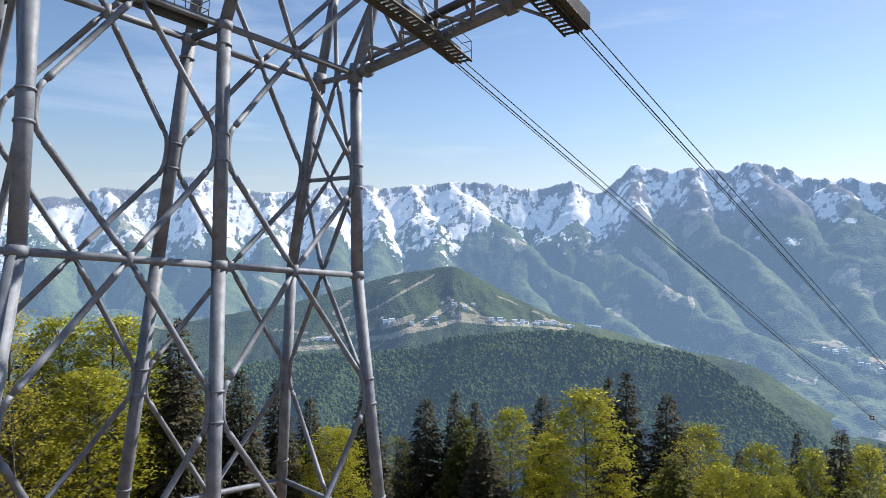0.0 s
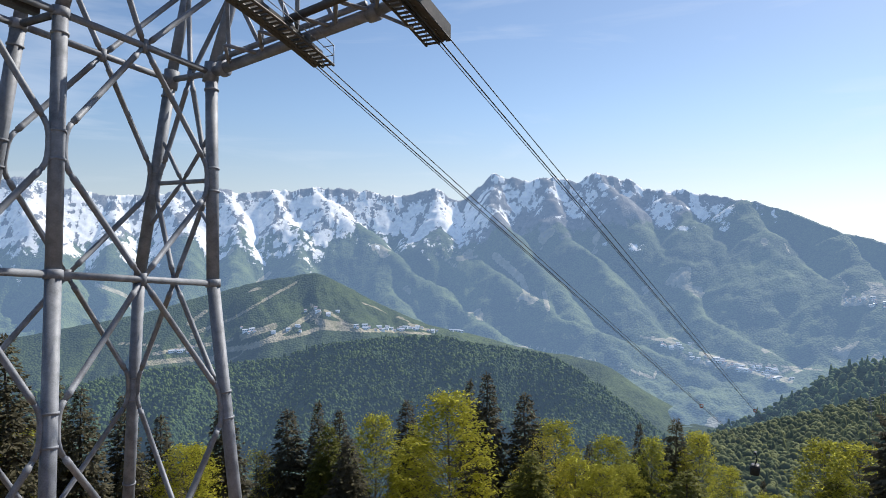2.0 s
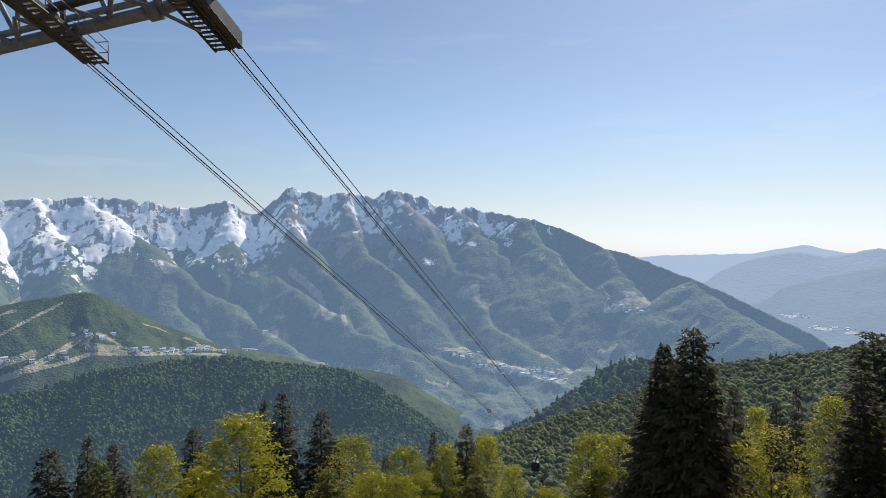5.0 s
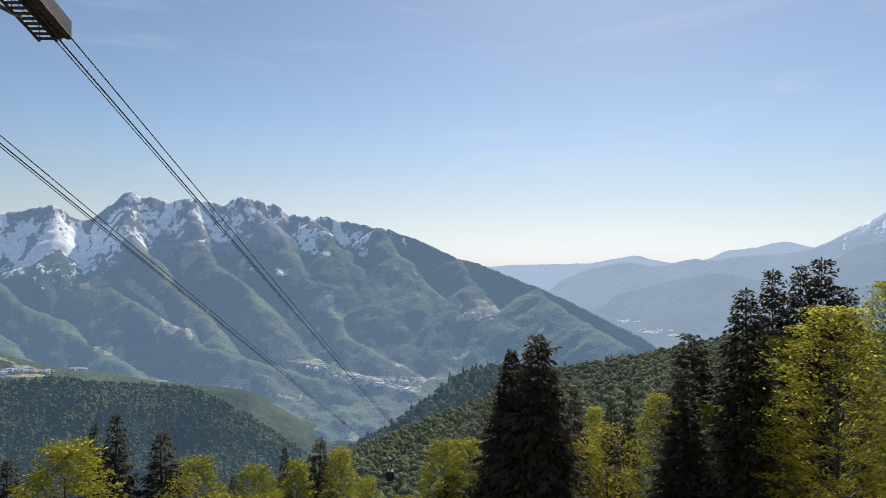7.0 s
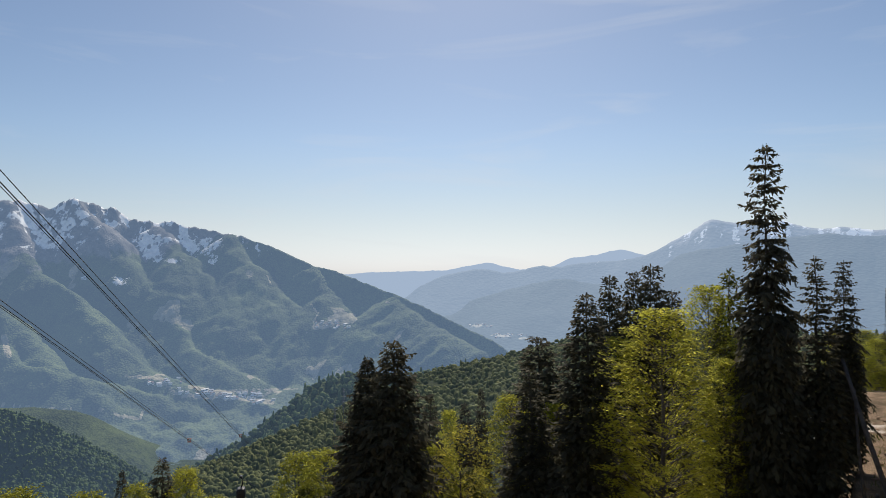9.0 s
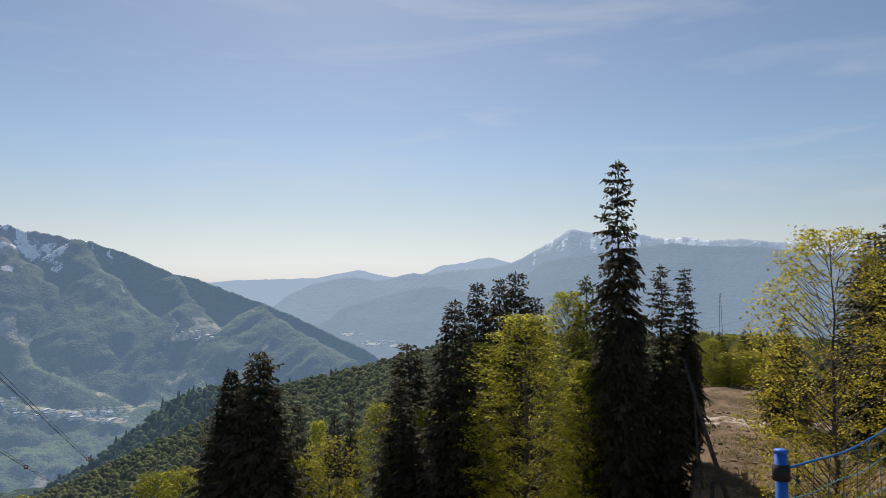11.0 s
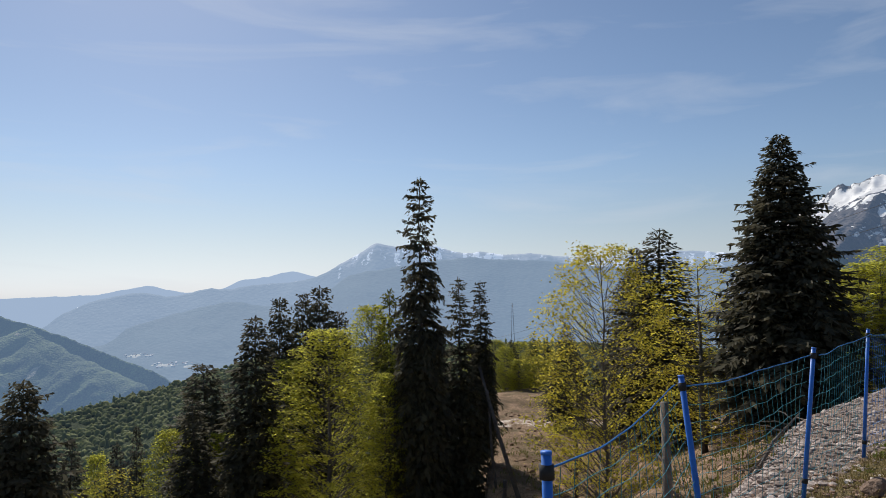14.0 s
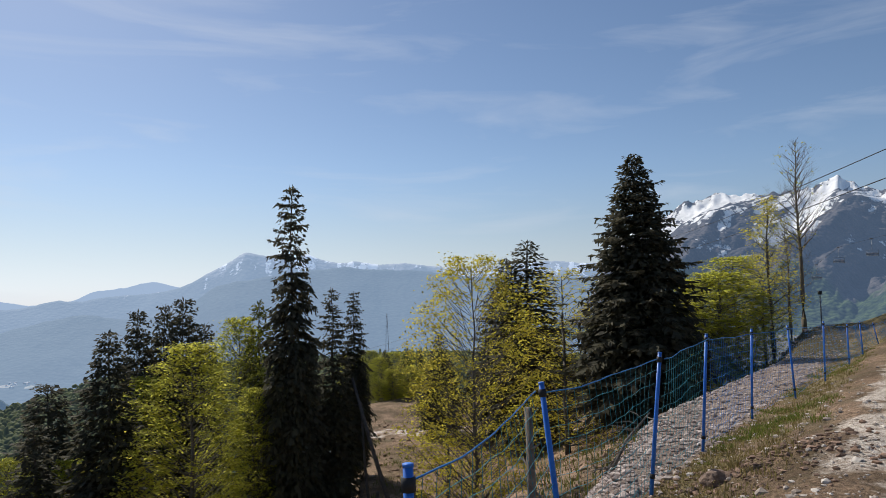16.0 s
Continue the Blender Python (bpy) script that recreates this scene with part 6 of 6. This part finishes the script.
# dead boughs lying below the fence
for k, (b_az, b_d) in enumerate(((-102.2, 13.0), (-104.6, 14.0), (-105.6, 12.2))):
    b_rnd = random.Random(40 + k)
    bp = polar(b_az, b_d) + stand(-92.4)
    bp.z = ground_z(bp.x, bp.y)
    bough = tagged(new("dead_bough"), "dry grey fallen bough with bare side twigs", "dead branch")
    bough.location = bp
    tip = Vector((b_rnd.uniform(-1.2, 1.2), b_rnd.uniform(-0.8, 0.8), 0.8)) * 1.3
    Shape().tube([Vector((0, 0, -0.1)), tip * 0.5 + Vector((0.1, 0, 0.05)), tip], [0.035, 0.028, 0.012], 6).put("limb", old_wood, bough)
    for q in range(14):
        root = tip * (0.15 + 0.06 * q)
        out = Vector((b_rnd.uniform(-1, 1), b_rnd.uniform(-1, 1), b_rnd.uniform(-0.5, 0.4))) * 0.7
        Shape().tube([root, root + out * 0.5 + Vector((0, 0, 0.04)), root + out], [0.011, 0.008, 0.003], 4).put("twig", old_wood, bough)

# weathered post behind the fence
wp = polar(-99.6, 11.0) + stand(-92.4)
wz = ground_z(wp.x, wp.y)
wp_thing = tagged(new("wooden_post"), "weathered grey wooden post with torn bark", "post")
wp_thing.location = (wp.x, wp.y, wz)
h_post = -1.78 - wz
Shape().tube([(0, 0, -0.2), (0.02, 0.01, h_post * 0.5), (0.0, 0.03, h_post)], [0.085, 0.075, 0.065], 10).put("shaft", old_wood, wp_thing)
Shape().tube([(0.05, 0, h_post * 0.6), (0.3, 0.1, h_post * 0.66), (0.55, 0.12, h_post * 0.62)], [0.025, 0.016, 0.008], 6).put("branch_stub", old_wood, wp_thing)
Shape().tube([(-0.05, 0, h_post * 0.75), (-0.28, -0.1, h_post * 0.8)], [0.022, 0.01], 6).put("branch_stub", old_wood, wp_thing)

# dead trunks leaning under the spruces
for (az0, d0, z0), (az1, d1, z1), r in (((-84.6, 47, -5.5), (-88.2, 41, -13.8), 0.16), ((-86.6, 41, -11.6), (-86.7, 41, -14.2), 0.2), ((-85.3, 46, -7.0), (-86.0, 43, -14.0), 0.1)):
    a, b = polar(az0, d0, z0) + stand(-88), polar(az1, d1, z1) + stand(-88)
    log = tagged(new("dead_tree"), "broken dead spruce trunk leaning on the slope", "dead tree")
    log.location = b
    Shape().tube([a - b, (a - b) * 0.5 + Vector((0.1, 0.1, 0.05)), Vector((0, 0, 0))], [r * 0.6, r * 0.85, r], 8).put("trunk", fir_bark, log)
    for k in range(5):
        q = (a - b) * (0.25 + 0.14 * k)
        Shape().tube([q, q + Vector((0.5 - 0.25 * k, 0.3, 0.35 - 0.1 * k))], [r * 0.25, r * 0.08], 5).put("branch_stub", fir_bark, log)

# ---- things on the cables ----
cabin_dark = two_tone("dark_cabin_paint", (0.008, 0.009, 0.01), (0.02, 0.021, 0.023), 1.0, 0.5)
cabin_glass, cg_n, cg_l, cg_p = nodes_of("cabin_glass")
cg_p.inputs["Base Color"].default_value = (0.03, 0.035, 0.04, 1)
cg_p.inputs["Roughness"].default_value = 0.3
red_paint = two_tone("faded_red_paint", (0.2, 0.045, 0.035), (0.28, 0.07, 0.05), 2.0, 0.6)
TRACK_L, TRACK_R = (TRACKS[0] + 0.3, 9.7, 0.362), (TRACKS[1], 10.0, 0.331)


def on_track(track, u, dp=0.0):
    p, z_at, fall = track
    return on_line(p + dp, u, z_at - fall * (u - 29.8) - 0.000004 * max(0.0, u - 30) * (330 - u))


def gondola(track, u):
    g = tagged(new("gondola_cabin"), "dark gondola cabin hanging from the cableway", "gondola")
    top = on_track(track, u, -0.35)
    g.location = top
    Z = Vector((0, 0, 1))
    carriage = Shape().box((0, 0, 0.1), (U0, V0, Z), (1.5, 0.5, 0.22)).put("carriage", cabin_dark, g)
    Shape().tube([Z * 0, Z * -1.0 + V0 * 0.5, Z * -2.6 + V0 * 0.75, Z * -4.2 + V0 * 0.4, Z * -5.0], 0.3, 8).put("hanger", cabin_dark, g)
    body = bmesh.new()
    rings = [(0.78, -9.6), (0.95, -9.3), (1.0, -8.0), (0.94, -6.2), (0.82, -5.3), (0.6, -5.05)]
    loops = []
    for k, h in rings:
        loop = []
        for q in range(16):
            t = 2 * math.pi * q / 16
            cx, cy = math.copysign(abs(math.cos(t)) ** 0.5, math.cos(t)), math.copysign(abs(math.sin(t)) ** 0.5, math.sin(t))
            loop.append(body.verts.new(U0 * (2.7 * k * cx) + V0 * (2.1 * k * cy) + Z * h))
        loops.append(loop)
    for a, b in zip(loops, loops[1:]):
        for q in range(16):
            body.faces.new((a[q], a[(q + 1) % 16], b[(q + 1) % 16], b[q]))
    body.faces.new(list(reversed(loops[0])))
    body.faces.new(loops[-1])
    cabin = part("cabin", body, cabin_dark, g)
    for sgn in (-1, 1):
        for du in (-1.2, 0.0, 1.2):
            Shape().box(U0 * du + V0 * sgn * 2.05 + Z * -6.55, (U0, V0, Z), (0.5, 0.03, 0.55)).put("window", cabin_glass, cabin, flat=True)
    for sgn in (-1, 1):
        Shape().box(U0 * sgn * 2.63 + Z * -6.55, (V0, U0, Z), (1.0, 0.03, 0.55)).put("window", cabin_glass, cabin, flat=True)
    return g


gondola(TRACK_L, 322)
for track, u in ((TRACK_L, 169), (TRACK_R, 215)):
    c = on_track(track, u, -0.37)
    spacer = tagged(new("rope_spacer"), "small reddish spacer clamped across the cables", "rope spacer")
    spacer.location = c
    Shape().box((0, 0, 0.05), (V0, U0, Vector((0, 0, 1))), (0.45, 0.16, 0.1)).put("bar", red_paint, spacer)
    for sgn in (-1, 1):
        Shape().tube([V0 * 0.4 * sgn + Vector((0, 0, 0.15)), V0 * 0.28 * sgn + Vector((0, 0, -0.6))], 0.1, 6).put("arm", red_paint, spacer)
    Shape().box((0, 0, -0.62), (V0, U0, Vector((0, 0, 1))), (0.4, 0.18, 0.12)).put("roller_box", red_paint, spacer)

# chairlift wires over the right-hand slope
for k, (e0, e1) in enumerate(((9.8, 4.2), (7.8, 2.9))):
    a, b = polar(-126.7, 70, 70 * math.tan(radians(e0))), polar(-110.8, 230, 230 * math.tan(radians(e1)))
    d = b - a
    wire = tagged(new("lift_wire"), "thin dark lift cable over the slope", "cable")
    wire.location = a
    Shape().tube([d * t + Vector((0, 0, -3.0 * (t * (1 - t)) if 0 < t < 1 else 0.0)) for t in (-0.5, -0.25, 0, 0.2, 0.4, 0.6, 0.8, 1.0, 1.5)], 0.05, 5).put("rope", cable_mat, wire)
a, b = polar(-100.7, 170, 170 * math.tan(radians(-0.9))), polar(-85.9, 300, 300 * math.tan(radians(-4.87)))
for dz in (0.0, 2.6):
    wire = tagged(new("power_line"), "pale thin overhead wire beyond the woods", "cable")
    wire.location = a + Vector((0, 0, dz))
    Shape().tube([(b - a) * t + Vector((0, 0, -2.0 * t * (1 - t))) for t in (-0.3, 0, 0.25, 0.5, 0.75, 1.0)], 0.05, 5).put("rope", steel, wire)


def lift_chair(p, heading):
    """A four-seat chair on its hanger."""
    ch = tagged(new("lift_chair"), "empty grey chairlift chair hanging from its rope", "lift chair", "chairs of the lift")
    X, Y, Z = Vector((1, 0, 0)), Vector((0, 1, 0)), Vector((0, 0, 1))
    Shape().tube([Z * 0, Z * -0.8 + Y * 0.35, Z * -2.0 + Y * 0.3, Z * -2.2], 0.05, 6).put("hanger", steel, ch)
    Shape().box(Z * 0.03, (X, Y, Z), (0.3, 0.08, 0.08)).put("grip", dark_steel, ch)
    Shape().tube([X * -1.05 + Z * -3.4, X * -1.05 + Z * -2.25, X * 1.05 + Z * -2.25, X * 1.05 + Z * -3.4], 0.04, 6).put("frame", steel, ch)
    Shape().box(Z * -3.35 + Y * -0.25, (X, Y, Z), (1.0, 0.2, 0.04)).put("seat", steel, ch)
    Shape().box(Z * -3.0 + Y * 0.05, (X, Y, Z), (1.0, 0.04, 0.16)).put("backrest", steel, ch)
    Shape().tube([X * -0.9 + Z * -2.7 + Y * -0.5, X * 0.9 + Z * -2.7 + Y * -0.5], 0.025, 6).put("safety_bar", steel, ch)
    ch.matrix_basis = pose(p.x, p.y, p.z, 0, 0, heading)
    return ch


hang = [polar(az, d, d * math.tan(radians(el))) for az, d, el in ((-121.9, 178, 1.75), (-123.4, 168, 3.0), (-125.5, 157, 3.5))]
for q in hang:
    lift_chair(q, -123)
lift_rope = tagged(new("lift_wire"), "thin dark lift cable over the slope", "cable")
lift_rope.location = hang[1]
Shape().tube([(hang[0] - hang[1]) * 3.0, hang[0] - hang[1], Vector((0, 0, 0)), hang[2] - hang[1], (hang[2] - hang[1]) * 3.0], 0.022, 5).put("rope", cable_mat, lift_rope)
for mast_p in (polar(-87.6, 420, -26), polar(-45.4, 400, -87), polar(-44.65, 430, -104)):
    mast = tagged(new("power_mast"), "slim lattice mast above the woods", "mast")
    mast.location = mast_p
    for sx_ in (-1, 1):
        for sy_ in (-1, 1):
            Shape().tube([(0.9 * sx_, 0.9 * sy_, -8), (0.2 * sx_, 0.2 * sy_, 16)], 0.1, 5).put("leg", steel, mast)
    for h in (8, 11, 14):
        Shape().tube([(-2.4, 0, h), (2.4, 0, h)], 0.12, 5).put("arm", steel, mast)

# camera pole on the far bank
cp = polar(-122.0, 58) + stand(-92.4)
cpz = ground_z(cp.x, cp.y)
cpole = tagged(new("camera_pole"), "thin grey pole with a small dark camera box", "pole")
cpole.location = (cp.x, cp.y, cpz)
Shape().tube([(0, 0, -0.2), (0, 0, -0.5 - cpz)], 0.05, 8).put("pole", steel, cpole)
Shape().box((0, 0, -0.3 - cpz), ((1, 0, 0), (0, 1, 0), (0, 0, 1)), (0.12, 0.1, 0.14)).put("camera_box", cabin_dark, cpole)

# ---- villages in the valley ----
house_wall = two_tone("pale_plaster", (0.58, 0.55, 0.5), (0.74, 0.71, 0.66), 0.2, 0.9)
house_roof = two_tone("red_brown_roof", (0.2, 0.1, 0.075), (0.36, 0.24, 0.2), 0.3, 0.85)
roof_grey = two_tone("pale_metal_roof", (0.35, 0.35, 0.36), (0.52, 0.52, 0.53), 0.3, 0.5)
# walls and roofs emit haze blue, which also lifts their shaded sides
for hm in (house_wall, house_roof, roof_grey):
    hp = hm.node_tree.nodes["Principled BSDF"]
    hp.inputs["Emission Color"].default_value, hp.inputs["Emission Strength"].default_value = (*HAZE_GLOW, 1), 0.34


def house(w, dpt, h, roof_mat):
    ob = new("house")
    bm = bmesh.new()
    bmesh.ops.create_cube(bm, size=1.0, matrix=Matrix.Translation((0, 0, h / 2 - 3)) @ Matrix.Diagonal((w, dpt, h + 6, 1)))
    part("wall", bm, house_wall, ob)
    o = 0.6
    v = [(-w / 2 - o, -dpt / 2 - o, h), (w / 2 + o, -dpt / 2 - o, h), (w / 2 + o, dpt / 2 + o, h), (-w / 2 - o, dpt / 2 + o, h), (-w / 2 - o, 0, h + dpt * 0.32), (w / 2 + o, 0, h + dpt * 0.32)]
    part_data("roof", v, [(0, 1, 5, 4), (2, 3, 4, 5), (0, 4, 3), (1, 2, 5), (3, 2, 1, 0)], roof_mat, ob)
    for k in range(3):
        for sgn in (-1, 1):
            Shape().box((-w / 2 + w * (k + 0.5) / 3, sgn * dpt / 2, h * 0.55), ((1, 0, 0), (0, 1, 0), (0, 0, 1)), (w * 0.09, 0.15, h * 0.16)).put("window", cabin_glass, ob, flat=True)
    return tagged(ob, "pale plastered house with a pitched roof", "house", "houses in the valley")


def rest_on(height, az, el, r_lo, r_hi):
    """The first point of a stretch of land that is seen at that elevation."""
    r = np.linspace(r_lo, r_hi, 700)
    z, _ = height(np.full_like(r, az), r)
    hit = np.nonzero(np.degrees(np.arctan2(z, r)) >= el)[0]
    k = hit[0] if len(hit) else len(r) - 1
    return r[k], z[k]


house_kinds = [house(9, 7, 4.5, house_roof), house(14, 7, 5.5, roof_grey), house(8, 6, 4, house_roof), house(18, 8, 6, roof_grey)]
placed = set()
town_rnd = random.Random(12)
TOWNS = [  # land, azimuth, elevation, half widths, how many
    (snow_height, -31.2, -9.0, 1.2, 0.3, 14, 2300, 3900), (snow_height, -33.8, -9.9, 1.6, 0.35, 22, 2300, 3900), (snow_height, -36.8, -10.4, 1.8, 0.25, 30, 2300, 3900), (snow_height, -38.8, -10.9, 1.0, 0.15, 8, 2300, 3900), (snow_height, -44.4, -4.8, 1.4, 0.4, 18, 2150, 3300),
    (spur_height, -7.0, -8.0, 3.0, 0.25, 30, 1990, 2500), (spur_height, -11.8, -8.3, 1.5, 0.08, 8, 1990, 2500), (spur_height, 2.8, -8.0, 2.5, 0.3, 10, 1990, 2500), (spur_height, -1.5, -6.6, 1.6, 0.4, 8, 1990, 2500),
    (valley_height, -35.3, -13.7, 1.7, 0.22, 30, 900, 2640), (far_height, -57.2, -4.9, 1.2, 0.15, 16, 2900, 4100), (far_height, -59.6, -5.75, 1.4, 0.18, 24, 2900, 4100), (spur_height, 9.0, -9.2, 2.0, 0.3, 8, 1990, 2500),
]
for land, t_az, t_el, w_az, w_el, many, r_lo, r_hi in TOWNS:
    for _ in range(many):
        az, el = t_az + town_rnd.uniform(-1, 1) * w_az, t_el + town_rnd.uniform(-1, 1) * w_el
        r, z = rest_on(land, az, el, r_lo, r_hi)
        q = polar(az, r, z)
        k = town_rnd.randrange(4)
        m = pose(q.x, q.y, q.z, 0, 0, az + town_rnd.uniform(-25, 25)) @ Matrix.Scale(0.6 if land is far_height else 1.0, 4)
        if k in placed:
            copy_thing(house_kinds[k], m)
        else:
            house_kinds[k].matrix_basis = m
            placed.add(k)
